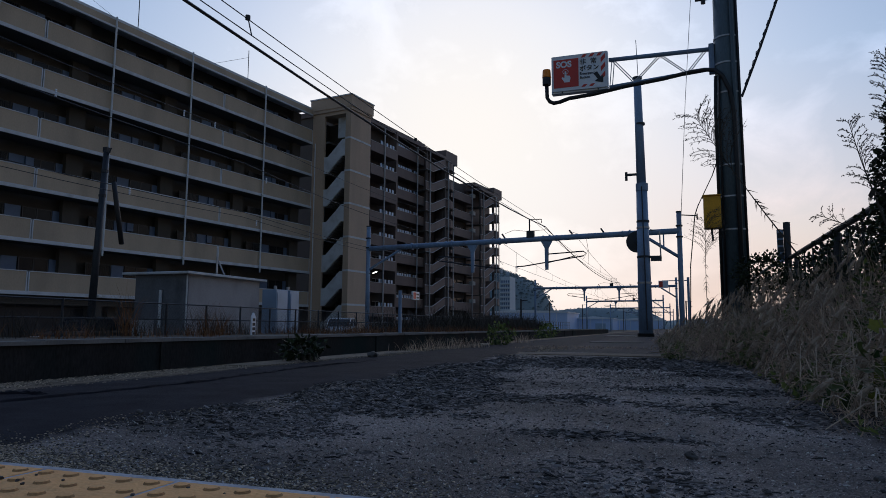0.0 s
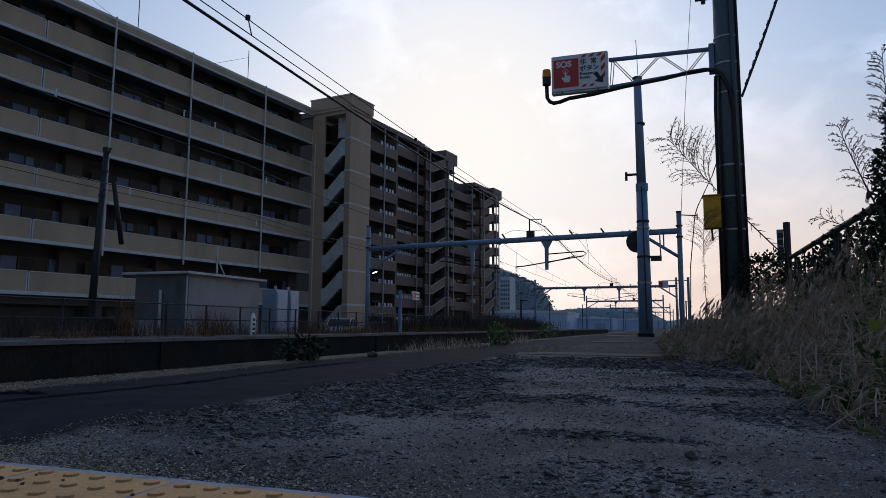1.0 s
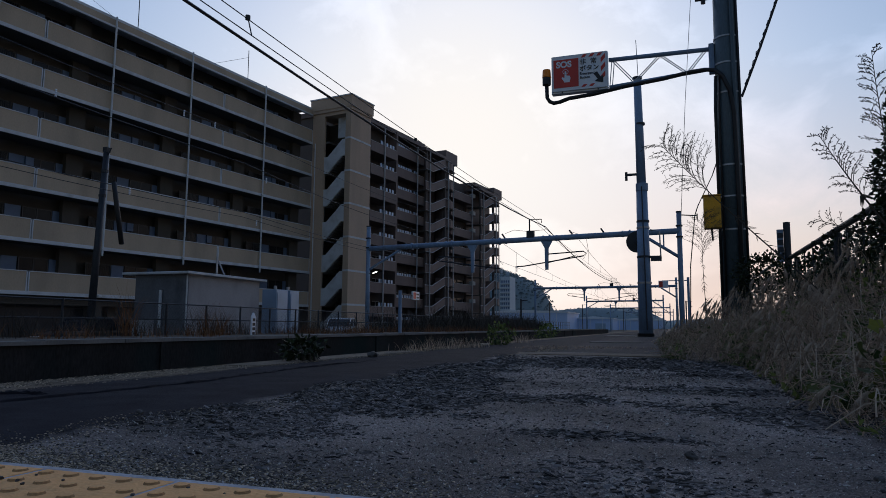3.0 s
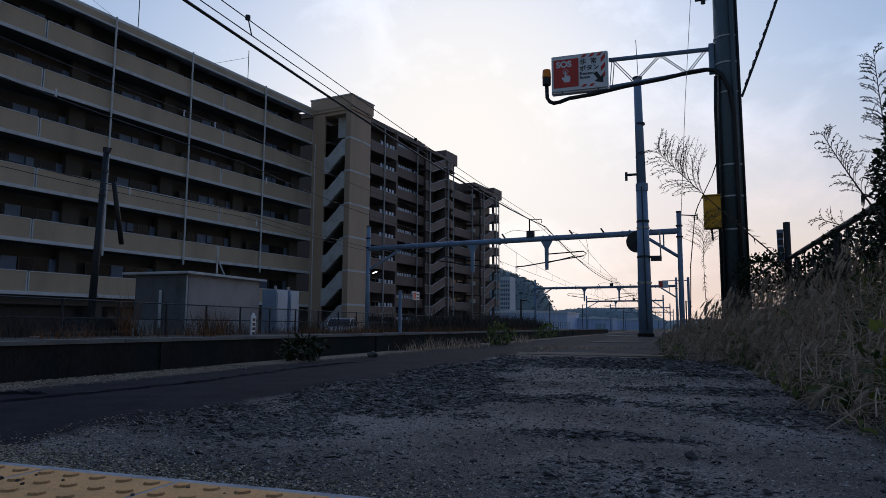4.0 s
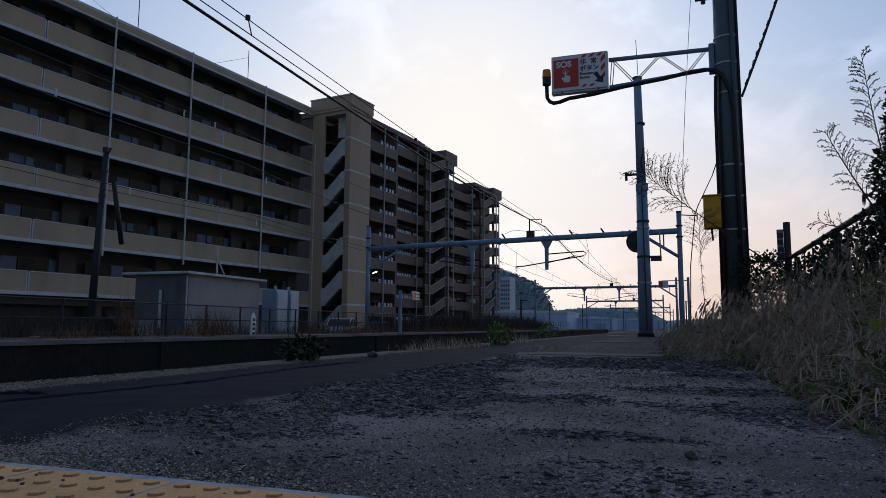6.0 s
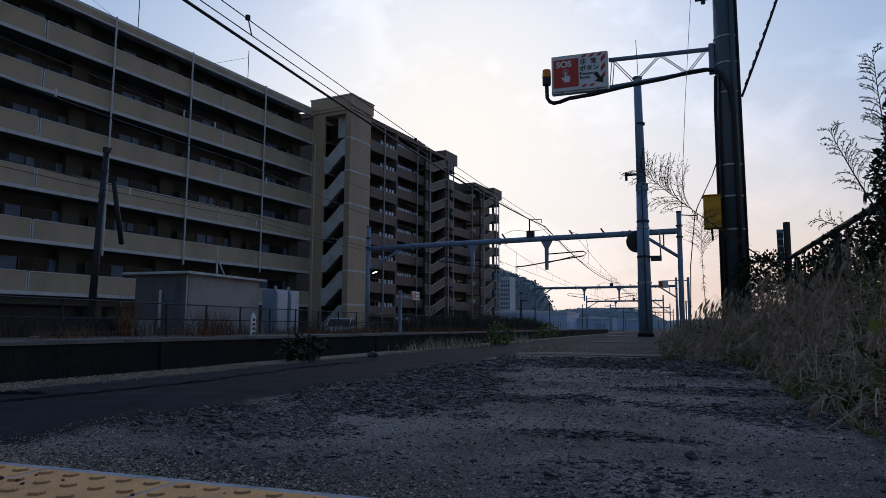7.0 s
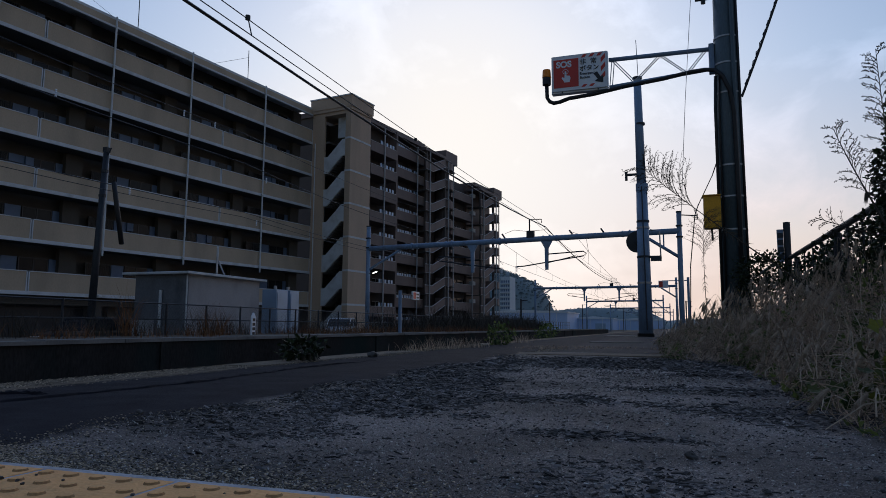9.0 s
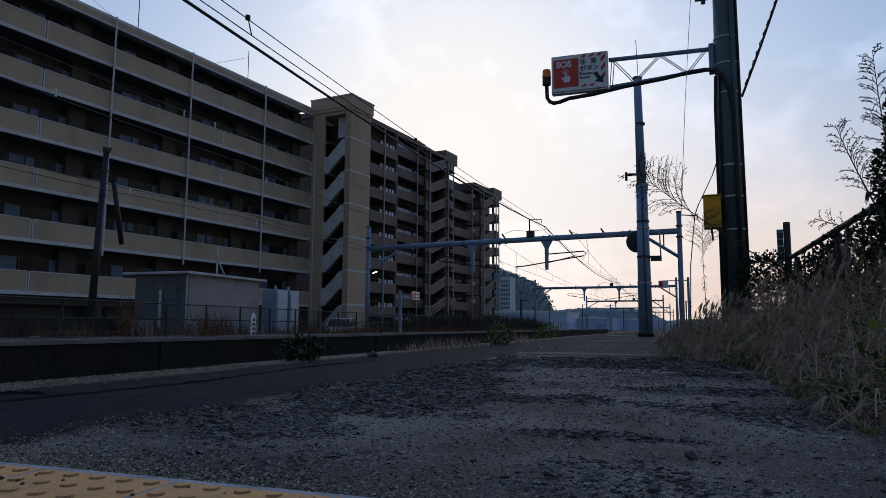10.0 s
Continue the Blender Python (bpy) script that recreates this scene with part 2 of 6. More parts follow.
def cloud_veil():
    """Thin bright cloud before the evening sky, thickest towards the hidden sun; it glows as the sky does."""
    m = bpy.data.materials.new("cloud_veil")
    m.use_nodes = True
    n, l = m.node_tree.nodes, m.node_tree.links
    n.remove(n["Principled BSDF"])
    out = n["Material Output"]
    tc = n.new("ShaderNodeTexCoord")
    nrm = n.new("ShaderNodeVectorMath")
    nrm.operation = "NORMALIZE"
    l.new(tc.outputs["Object"], nrm.inputs[0])
    sep = n.new("ShaderNodeSeparateXYZ")
    l.new(nrm.outputs[0], sep.inputs[0])

    def maths(op, a, c=0.0, clamp=False):
        x = n.new("ShaderNodeMath")
        x.operation, x.use_clamp = op, clamp
        for s, v in ((0, a), (1, c)):
            if isinstance(v, float):
                x.inputs[s].default_value = v
            else:
                l.new(v, x.inputs[s])
        return x.outputs[0]
    dot = n.new("ShaderNodeVectorMath")
    dot.operation = "DOT_PRODUCT"
    l.new(nrm.outputs[0], dot.inputs[0])
    a, e = radians(-17), radians(15)
    dot.inputs[1].default_value = (math.sin(a) * math.cos(e), math.cos(a) * math.cos(e), math.sin(e))
    near = maths("POWER", maths("MAXIMUM", dot.outputs["Value"], 0.0), 14.0)     # glow about the sun
    low = maths("POWER", maths("SUBTRACT", 1.0, maths("MAXIMUM", sep.outputs[2], 0.0)), 7.0)
    mp = n.new("ShaderNodeMapping")
    mp.inputs["Scale"].default_value = (1.0, 1.0, 1.35)
    l.new(nrm.outputs[0], mp.inputs[0])
    t = n.new("ShaderNodeTexNoise")
    t.inputs["Scale"].default_value, t.inputs["Detail"].default_value, t.inputs["Roughness"].default_value, t.inputs["Distortion"].default_value = 6.5, 10.0, 0.55, 0.3
    l.new(mp.outputs[0], t.inputs["Vector"])
    puff = n.new("ShaderNodeValToRGB")
    puff.color_ramp.elements[0].position, puff.color_ramp.elements[1].position = 0.50, 0.68
    l.new(t.outputs[0], puff.inputs[0])
    day = maths("ADD", maths("MULTIPLY", dot.outputs["Value"], 0.5), 0.5)          # the bright western half
    day = maths("POWER", maths("MAXIMUM", day, 0.0), 2.2)
    cover = maths("ADD", maths("MULTIPLY", puff.outputs[0], 0.24), 0.42)
    cover = maths("ADD", cover, maths("MULTIPLY", near, 0.75))
    cover = maths("ADD", cover, maths("MULTIPLY", low, 0.7), True)
    tint = n.new("ShaderNodeValToRGB")
    e0, e1 = tint.color_ramp.elements
    e0.position, e0.color, e1.position, e1.color = 0.0, (0.85, 0.56, 0.40, 1), 0.36, (0.55, 0.68, 0.90, 1)
    high = tint.color_ramp.elements.new(0.75)
    high.color = (0.34, 0.52, 0.98, 1)
    mid = tint.color_ramp.elements.new(0.13)
    mid.color = (0.81, 0.65, 0.58, 1)
    l.new(sep.outputs[2], tint.inputs[0])
    glow = n.new("ShaderNodeMix")
    glow.data_type = "RGBA"
    l.new(near, glow.inputs[0])
    l.new(tint.outputs[0], glow.inputs[6])
    glow.inputs[7].default_value = (0.93, 0.86, 0.77, 1)
    dim = n.new("ShaderNodeMix")
    dim.data_type, dim.blend_type = "RGBA", "MULTIPLY"
    dim.inputs[0].default_value = 1.0
    l.new(glow.outputs[2], dim.inputs[6])
    lift = maths("ADD", maths("MULTIPLY", puff.outputs[0], 0.12), 0.92)
    l.new(maths("MULTIPLY", lift, maths("ADD", maths("MULTIPLY", day, 0.88), 0.10)), dim.inputs[7])
    em, tr, mx = n.new("ShaderNodeEmission"), n.new("ShaderNodeBsdfTransparent"), n.new("ShaderNodeMixShader")
    l.new(dim.outputs[2], em.inputs[0])
    l.new(cover, mx.inputs[0])
    l.new(tr.outputs[0], mx.inputs[1])
    l.new(em.outputs[0], mx.inputs[2])
    l.new(mx.outputs[0], out.inputs[0])
    m.cycles.emission_sampling = "NONE"
    return m


M["cloud"] = cloud_veil()


# ---- building tools ----
class Geo:
    """Gathers vertices and faces of one mesh."""

    def __init__(self):
        self.v, self.f = [], []

    def box(self, x0, y0, z0, x1, y1, z1, m=None):
        i = len(self.v)
        p = [Vector((x, y, z)) for z in (z0, z1) for y in (y0, y1) for x in (x0, x1)]
        self.v += [m @ q for q in p] if m else p
        self.f += [[i + k for k in q] for q in ((0, 2, 3, 1), (4, 5, 7, 6), (0, 1, 5, 4), (2, 6, 7, 3), (0, 4, 6, 2), (1, 3, 7, 5))]
        return self

    def prism(self, pts, lift):
        """A flat outline pushed along the vector lift."""
        i, n, up = len(self.v), len(pts), Vector(lift)
        p = [Vector(q) for q in pts]
        self.v += p + [q + up for q in p]
        self.f += [list(range(i + n - 1, i - 1, -1)), list(range(i + n, i + 2 * n))]
        self.f += [[i + k, i + (k + 1) % n, i + n + (k + 1) % n, i + n + k] for k in range(n)]
        return self

    def tube(self, path, r, n=8, r1=None, caps=True):
        """A round rod along a path, tapering from r to r1."""
        path = [Vector(p) for p in path]
        r1 = r if r1 is None else r1
        i, m = len(self.v), len(path)
        for k, p in enumerate(path):
            d = (path[min(k + 1, m - 1)] - path[max(k - 1, 0)])
            d = d.normalized() if d.length > 1e-9 else Vector((0, 0, 1))
            a = d.cross(Vector((0, 0, 1)) if abs(d.z) < 0.9 else Vector((1, 0, 0))).normalized()
            c = d.cross(a)
            rr = r + (r1 - r) * k / max(m - 1, 1)
            self.v += [p + rr * (math.cos(2 * math.pi * j / n) * a + math.sin(2 * math.pi * j / n) * c) for j in range(n)]
        for k in range(m - 1):
            self.f += [[i + k * n + j, i + k * n + (j + 1) % n, i + (k + 1) * n + (j + 1) % n, i + (k + 1) * n + j] for j in range(n)]
        if caps:
            self.f += [list(range(i + n - 1, i - 1, -1)), list(range(i + (m - 1) * n, i + m * n))]
        return self

    def strip(self, path, side, w0, w1=0.0):
        """A narrow blade along a path."""
        i, m = len(self.v), len(path)
        for k, p in enumerate(path):
            w = (w0 + (w1 - w0) * (k / (m - 1)) ** 1.5) / 2
            self.v += [Vector(p) - side * w, Vector(p) + side * w]
        self.f += [[i + 2 * k, i + 2 * k + 1, i + 2 * k + 3, i + 2 * k + 2] for k in range(m - 1)]
        return self

    def leaf(self, p, along, side, length, width):
        """A leaf folded a little along its middle."""
        i = len(self.v)
        up = along.cross(side) * width * 0.2
        self.v += [p, p + along * length * 0.45 + side * width / 2 + up, p + along * length, p + along * length * 0.45 - side * width / 2 + up, p + along * length * 0.5]
        self.f += [[i, i + 1, i + 4], [i + 1, i + 2, i + 4], [i + 2, i + 3, i + 4], [i + 3, i, i + 4]]
        return self

    def lobed(self, p, along, side, size):
        """A vine leaf with five lobes, cupped a little."""
        i, up = len(self.v), along.cross(side)
        self.v.append(p + along * size * 0.35 + up * size * 0.08)
        for k in range(10):
            q = math.pi * (2 * k / 10 - 1)
            r = size * (0.62 if k % 2 else 0.42) * (1.0 if k else 0.4)
            self.v.append(p + along * (size * 0.35 + r * math.cos(q)) + side * r * math.sin(q) - up * size * 0.1 * (k % 2))
        self.f += [[i, i + 1 + k, i + 1 + (k + 1) % 10] for k in range(10)]
        return self

    def mesh(self, name):
        me = bpy.data.meshes.new(name)
        me.from_pydata([tuple(q) for q in self.v], [], self.f)
        me.update()
        return me


def smooth(me):
    me.polygons.foreach_set("use_smooth", [True] * len(me.polygons))


def thing(name, m, label, category, group="", kind=""):
    ob = new(name)
    ob.matrix_world = m
    return tagged(ob, label, category, group, kind)


def part(name, geo, material, parent=None, label="", bevel=0.0, round_=False, m=None):
    me = geo if isinstance(geo, bpy.types.Mesh) else geo.mesh(name)
    if not me.materials:
        me.materials.append(M[material])
    if round_:
        smooth(me)
    ob = new(name, me)
    if parent:
        ob.parent = parent
    if m:
        ob.matrix_basis = m
    if bevel:
        bv = ob.modifiers.new("edges", "BEVEL")
        bv.width, bv.segments, bv.limit_method = bevel, 2, "ANGLE"
    return tagged(ob, label)


def alone(name, geo, material, label, category, m=None, kind="", group="", round_=False, bevel=0.0):
    return tagged(part(name, geo, material, None, "", bevel, round_, m), label, category, group, kind)


def box(*a):
    return Geo().box(*a)


def tube(path, r, n=8, r1=None):
    return Geo().tube(path, r, n, r1)


# ---- ground, platforms, tracks ----
EDGE, FAR_EDGE, RAILBED = -3.03, -10.25, -1.15


def grounds():
    g = Geo()
    rows = [-60, -10, 0, 20, 60, 140, 300, 800, 3000]
    cols = [-3000, -600, -120, -60, -30, -12.3, 3.2, 30, 120, 600, 3000]
    g.v = [Vector((x, y, -1.35 if -12.5 < x < 3 else -0.75)) for y in rows for x in cols]
    n = len(cols)
    g.f = [[j * n + i, j * n + i + 1, (j + 1) * n + i + 1, (j + 1) * n + i] for j in range(len(rows) - 1) for i in range(n - 1)]
    alone("ground", g, "earth", "bare dry earth with tufts of weeds around the station", "ground", kind="structure")
    alone("track_bed", box(FAR_EDGE + 0.02, -30, -1.33, EDGE - 0.02, 420, RAILBED), "ballast", "brown stone ballast under the two tracks", "track bed", kind="structure")
    for x in (-4.55, -8.65):
        tr = thing("railway_track", pose(x, 0, RAILBED), "rusty steel rails on concrete sleepers in ballast", "railway track", "tracks between the platforms", "structure")
        for s in (-0.5335, 0.5335):
            r = Geo()
            r.prism([(s - 0.06, -30, 0.03), (s + 0.06, -30, 0.03), (s + 0.01, -30, 0.07), (s + 0.033, -30, 0.13), (s + 0.033, -30, 0.17), (s - 0.033, -30, 0.17), (s - 0.033, -30, 0.13), (s - 0.01, -30, 0.07)], (0, 430, 0))
            part("rail", r, "rail", tr)
        me = box(-1.0, -0.12, -0.1, 1.0, 0.12, 0.03).mesh("sleeper")
        for k in range(100):
            part("sleeper", me, "concrete", tr, m=pose(0, -6 + 0.65 * k, 0))


WORN = [  # x, y, half width, half length, share of the surface that has come loose
    (-1.25, 1.8, 0.34, 0.36, 0.6), (-1.15, 2.45, 0.48, 0.55, 1.0), (-1.3, 3.3, 0.40, 0.8, 1.0), (-1.42, 4.5, 0.36, 1.1, 1.0),
    (-0.62, 2.78, 0.42, 0.22, 0.6), (-0.2, 2.7, 0.3, 0.12, 0.3), (-0.45, 5.7, 1.2, 0.75, 0.6), (-0.2, 1.86, 0.28, 0.10, 0.75),
    (-0.2, 1.36, 0.26, 0.17, 0.4), (0.38, 2.55, 0.36, 0.3, 0.5), (0.12, 3.4, 0.4, 0.25, 0.4), (0.2, 4.6, 0.3, 0.4, 0.5), (-0.9, 1.3, 0.4, 0.2, 0.15)]


def crumble(x, y):
    """How loose and flaky the old asphalt is at a place, from 0 to 1."""
    k = 0.0
    for cx, cy, rx, ry, full in WORN:
        d = ((x - cx) / rx) ** 2 + ((y - cy) / ry) ** 2
        if d < 2.2:
            k = max(k, full * min(1.0, max(0.0, (1.2 - d + 1.1 * noise.noise((x * 4.1, y * 3.3, 9.0))) * 1.6)))
    return k


def height(x, y):
    """Relief of the worn platform surface."""
    old = min(1.0, max(0.0, (x + 1.65 + 0.25 * noise.noise((x * 1.5, y * 1.5, 3.0))) * 6))
    old *= min(1.0, max(0.0, (7.62 - y) * 12))
    z = 0.010 * noise.noise((x * 0.9, y * 0.9, 0.0)) + 0.004 * noise.noise((x * 4, y * 4, 7.0))
    f = noise.fractal((x * 9, y * 6, 1.0), 0.9, 2.1, 4)
    loose = crumble(x, y) if old > 0 else 0.0
    ledge = round(3 * noise.noise((x * 5, y * 7, 5.0))) * 0.0022
    return z + old * (0.0022 * f * (0.4 + 1.2 * loose) + ledge * (0.3 + loose) + (0.0008 + 0.004 * loose) * noise.noise((x * 34, y * 40, 2.0))) - 0.012 * old


def platform():
    ys, y = [], 1.008
    while y < 130:
        ys.append(y)
        y += 0.009 + 0.010 * max(0, y - 1) ** 1.15
    xs = [EDGE + 0.30]
    while xs[-1] < 1.6:
        xs.append(xs[-1] + (0.0125 if xs[-1] > -1.9 else 0.03))
    n = len(xs)
    v = [(x, yy, height(x, yy)) for yy in ys for x in xs]
    f = [(j * n + i, j * n + i + 1, (j + 1) * n + i + 1, (j + 1) * n + i) for j in range(len(ys) - 1) for i in range(n - 1)]
    me = bpy.data.meshes.new("platform_surface")
    me.from_pydata(v, [], f)
    smooth(me)
    base = thing("platform", pose(0, 0, 0), "low old railway platform with worn dark asphalt surface", "platform", kind="structure")
    part("asphalt_surface", me, "asphalt", base, "dark grey worn and crumbling asphalt")
    part("asphalt_behind", box(EDGE + 0.3, -14, -0.02, 1.6, 0.44, -0.004), "asphalt", base)
    part("fill", box(EDGE + 0.12, -14, -1.3, 3.0, 130, -0.03), "concrete", base)
    part("concrete_strip", box(-1.7, 7.0, -0.03, 0.05, 7.52, -0.001), "coping", base, "pale concrete strip across the platform", bevel=0.006)
    for y0, x0, x1, w in ((12.4, -1.5, -0.6, 0.4), (21.0, -2.1, -1.2, 1.4), (27.0, -2.4, -1.0, 1.0)):
        part("concrete_strip", box(x0, y0, -0.02, x1, y0 + w, 0.016), "concrete", base)
    # coping along the edge, slab by slab
    rnd = random.Random(4)
    for k in range(90):
        c = Geo()
        y0 = -8 + 1.5 * k
        dz, dx = rnd.uniform(-0.006, 0.004), rnd.uniform(-0.01, 0.01)
        c.box(EDGE + dx, y0 + 0.006, -0.16, EDGE + 0.3, y0 + 1.494, 0.004 + dz)
        part("coping_slab", c, "coping", base, bevel=0.012 if k < 20 else 0)
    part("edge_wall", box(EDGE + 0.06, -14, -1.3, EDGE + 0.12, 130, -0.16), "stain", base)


def crack(name, pts, w, seed):
    """A crack whose far lip has risen: a small step that faces the worn half."""
    rnd = random.Random(seed)
    g, path = Geo(), []
    for (x0, y0), (x1, y1) in zip(pts, pts[1:]):
        for k in range(24):
            t = k / 24
            path.append((x0 + (x1 - x0) * t + rnd.uniform(-0.012, 0.012), y0 + (y1 - y0) * t))
    n = len(path)
    for k, (x, y) in enumerate(path):
        e = min(1, 6 * k / n, 6 * (n - 1 - k) / n)
        up, z = (0.005 + 0.011 * rnd.random()) * e, height(x, y)
        g.v += [Vector((x - 0.07, y, height(x - 0.07, y) - 0.004)), Vector((x - 0.006, y, z + up)), Vector((x + 0.002 + w * 0.2 * rnd.random(), y, z + up * 0.8)), Vector((x + 0.004 + w * 0.3, y, z - 0.006))]
    for k in range(n - 1):
        i = 4 * k
        g.f += [[i + j, i + j + 1, i + j + 5, i + j + 4] for j in range(3)]
    alone(name, g, "asphalt", "raised crack in the dark relaid asphalt", "crack", kind="structure")


def gravel():
    """Tan gravel laid bare beside the tiles, along the relaid strip and on the platform's lip."""
    rnd = random.Random(15)
    g = Geo()
    for k in range(30000):
        q = rnd.random()
        if q < 0.5:
            x, y = rnd.uniform(-1.75, -0.35), 1.02 + abs(rnd.gauss(0, 0.11))
            if rnd.random() > 0.25 + 0.75 * min(1, (-0.4 - x) / 0.8):
                continue
        elif q < 0.65:
            y = 1.1 + 8 * rnd.random() ** 1.6
            x = -1.6 + 0.25 * noise.noise((-1.5 * 1.5, y * 1.5, 3.0)) + abs(rnd.gauss(0, 0.14))
        else:
            x, y = rnd.uniform(EDGE + 0.02, EDGE + 0.36), 1.6 + 9 * rnd.random() ** 1.5
        s = rnd.uniform(0.0014, 0.0034) * (0.8 + 0.1 * y)
        z, a, i, n = (height(x, y) if x > EDGE + 0.3 else 0.004), rnd.uniform(0, 6.3), len(g.v), 5
        for lvl, r in ((-0.3, 1.0), (0.55, 0.7)):
            for c in range(n):
                ang = a + 6.283 * c / n
                rr = r * s * rnd.uniform(0.75, 1.2)
                g.v.append(Vector((x + rr * math.cos(ang) * 1.3, y + rr * math.sin(ang), z + s * lvl)))
        g.f += [[i + c, i + (c + 1) % n, i + n + (c + 1) % n, i + n + c] for c in range(n)] + [[i + n + c for c in range(n)]]
    alone("loose_gravel", g, "gravel", "loose tan gravel beside the tactile tiles and platform edge", "gravel", kind="stuff")


def flake_mesh(name, spots, material, label, flat, seed):
    """Many small broken pieces: (x, y, size) each, thin where flat is small."""
    rnd = random.Random(seed)
    v, f = [], []
    for x, y, s in spots:
        z, a, n, i = height(x, y), rnd.uniform(0, 6.3), rnd.choice((3, 4, 4, 5)), len(v)
        tx, ty, thick = rnd.gauss(0, 0.5 * flat + 0.08), rnd.gauss(-0.03, 0.5 * flat + 0.16), rnd.uniform(0.6, 1.4) * flat
        long = rnd.uniform(1.0, 2.6)
        for lvl, r in ((-0.5 * flat, 1.0), (thick, 0.86)):
            ring = random.Random(i)
            for k in range(n):
                q = a + 6.283 * k / n + ring.uniform(-0.55, 0.55)
                rr = r * s * ring.uniform(0.4, 1.3)
                dx, dy = rr * math.cos(q) * long, rr * math.sin(q)
                v.append((x + dx, y + dy, z + s * lvl + dx * tx + dy * ty + s * 0.08))
        f += [[i + k, i + (k + 1) % n, i + n + (k + 1) % n, i + n + k] for k in range(n)] + [[i + n + k for k in range(n)]]
    me = bpy.data.meshes.new(name)
    me.from_pydata(v, [], f)
    alone(name, me, material, label, "gravel", kind="stuff")


def chips():
    """Loose flakes where the old asphalt breaks up, grit everywhere, and pale stones that stand out of it."""
    rnd = random.Random(11)
    flakes, grit, specks = [], [], []
    while len(flakes) < 30000:
        y = 1.05 + 5.6 * rnd.random() ** 1.35
        x = rnd.uniform(-1.75, 0.75)
        if x > -1.6 + 0.25 * noise.noise((x * 1.5, y * 1.5, 3.0)) and rnd.random() < crumble(x, y) + 0.012:
            flakes.append((x, y, (0.0026 + 0.0095 * rnd.random() ** 2.6) * (0.42 + 0.21 * y)))
    while len(grit) < 20000:
        y = 1.05 + 5.6 * rnd.random() ** 1.7
        x = rnd.uniform(-1.75, 0.75)
        if x > -1.6 + 0.25 * noise.noise((x * 1.5, y * 1.5, 3.0)) and rnd.random() < crumble(x, y) + 0.3:
            grit.append((x, y, rnd.uniform(0.0012, 0.0036) * (0.6 + 0.16 * y)))
    while len(specks) < 19000:
        y = 1.05 + 4.5 * rnd.random() ** 1.8
        x = rnd.uniform(-1.7, 0.75)
        if x > -1.55 + 0.25 * noise.noise((x * 1.5, y * 1.5, 3.0)) and rnd.random() < 1 - 0.7 * crumble(x, y):
            specks.append((x, y, (0.0008 + 0.0021 * rnd.random() ** 2.8) * (0.62 + 0.22 * y)))
    flake_mesh("asphalt_flakes", flakes, "chip", "thin dark loose flakes of broken asphalt on the platform", 0.24, 12)
    flake_mesh("stone_chips", grit, "chip", "loose grey stone chips on the platform", 0.6, 13)
    flake_mesh("stone_specks", specks, "speck", "tiny pale stones standing out of the worn asphalt", 0.7, 14)


def stones():
    for k, (x, y, s) in enumerate(((0.02, 1.62, 0.014), (-0.33, 1.9, 0.012), (-2.63, 5.65, 0.05), (-1.62, 1.75, 0.012), (-1.13, 0.90, 0.006), (-1.15, 0.895, 0.008), (-1.19, 0.885, 0.009), (-1.17, 0.875, 0.007), (-1.09, 0.90, 0.004), (-1.06, 0.885, 0.0035), (-1.02, 0.93, 0.003), (-1.10, 0.945, 0.003), (-0.83, 0.89, 0.0035), (-0.78, 0.96, 0.003), (-0.70, 0.95, 0.002), (-0.05, 1.28, 0.009), (0.14, 1.34, 0.008), (-0.42, 1.42, 0.008), (0.35, 1.5, 0.009))):
        rnd = random.Random(k)
        bm = bmesh.new()
        bmesh.ops.create_icosphere(bm, subdivisions=2, radius=s)
        for v in bm.verts:
            v.co *= 1 + 0.6 * noise.noise(v.co * (1.1 / s) + Vector((k * 7, 0, 0)))
            v.co.z *= 0.65
        me = bpy.data.meshes.new("stone")
        bm.to_mesh(me)
        bm.free()
        alone("stone", me, "darkcoping", "small dark loose stone on the asphalt", "stone", pose(x, y, (height(x, y) if y > 1.01 else 0.009) + s * 0.45))


def tactile():
    base = thing("tactile_paving", pose(0, 0, 0), "yellow tactile paving tiles with rows of raised dots", "tactile paving", kind="structure")
    part("bed", box(-2.78, 0.38, -0.02, 2.1, 1.014, 0.0084), "grout", base, "pale blue-grey grout bed")
    g = Geo().box(-0.1462, -0.1462, -0.02, 0.1462, 0.1462, 0.0092)
    for i in range(5):
        for j in range(5):
            x, y, b = -0.12 + 0.06 * i, -0.12 + 0.06 * j, len(g.v)
            for r, z in ((0.0145, 0.0087), (0.0115, 0.0128), (0.0085, 0.0138)):
                g.v += [Vector((x + r * math.cos(k * math.pi / 5), y + r * math.sin(k * math.pi / 5), z)) for k in range(10)]
            for s in (0, 10):
                g.f += [[b + s + k, b + s + (k + 1) % 10, b + s + 10 + (k + 1) % 10, b + s + 10 + k] for k in range(10)]
            g.f.append([b + 20 + k for k in range(10)])
    me = g.mesh("tile")
    me.materials.append(M["tactile"])
    me.materials.append(M["dirt_shade"])
    # Only the lower ring of each dot gets the painted shade tone.
    for k, p in enumerate(me.polygons):
        if k >= 6 and (k - 6) % 21 < 10:
            p.material_index = 1
    rnd = random.Random(2)
    for i in range(16):
        for j in range(2):
            part("tile", me, "tactile", base, m=pose(-0.981 - 0.3035 * 5 + 0.3035 * i, 0.846 - 0.3035 * j, rnd.uniform(-0.0002, 0.0004), rnd.uniform(-0.06, 0.06), rnd.uniform(-0.06, 0.06)))


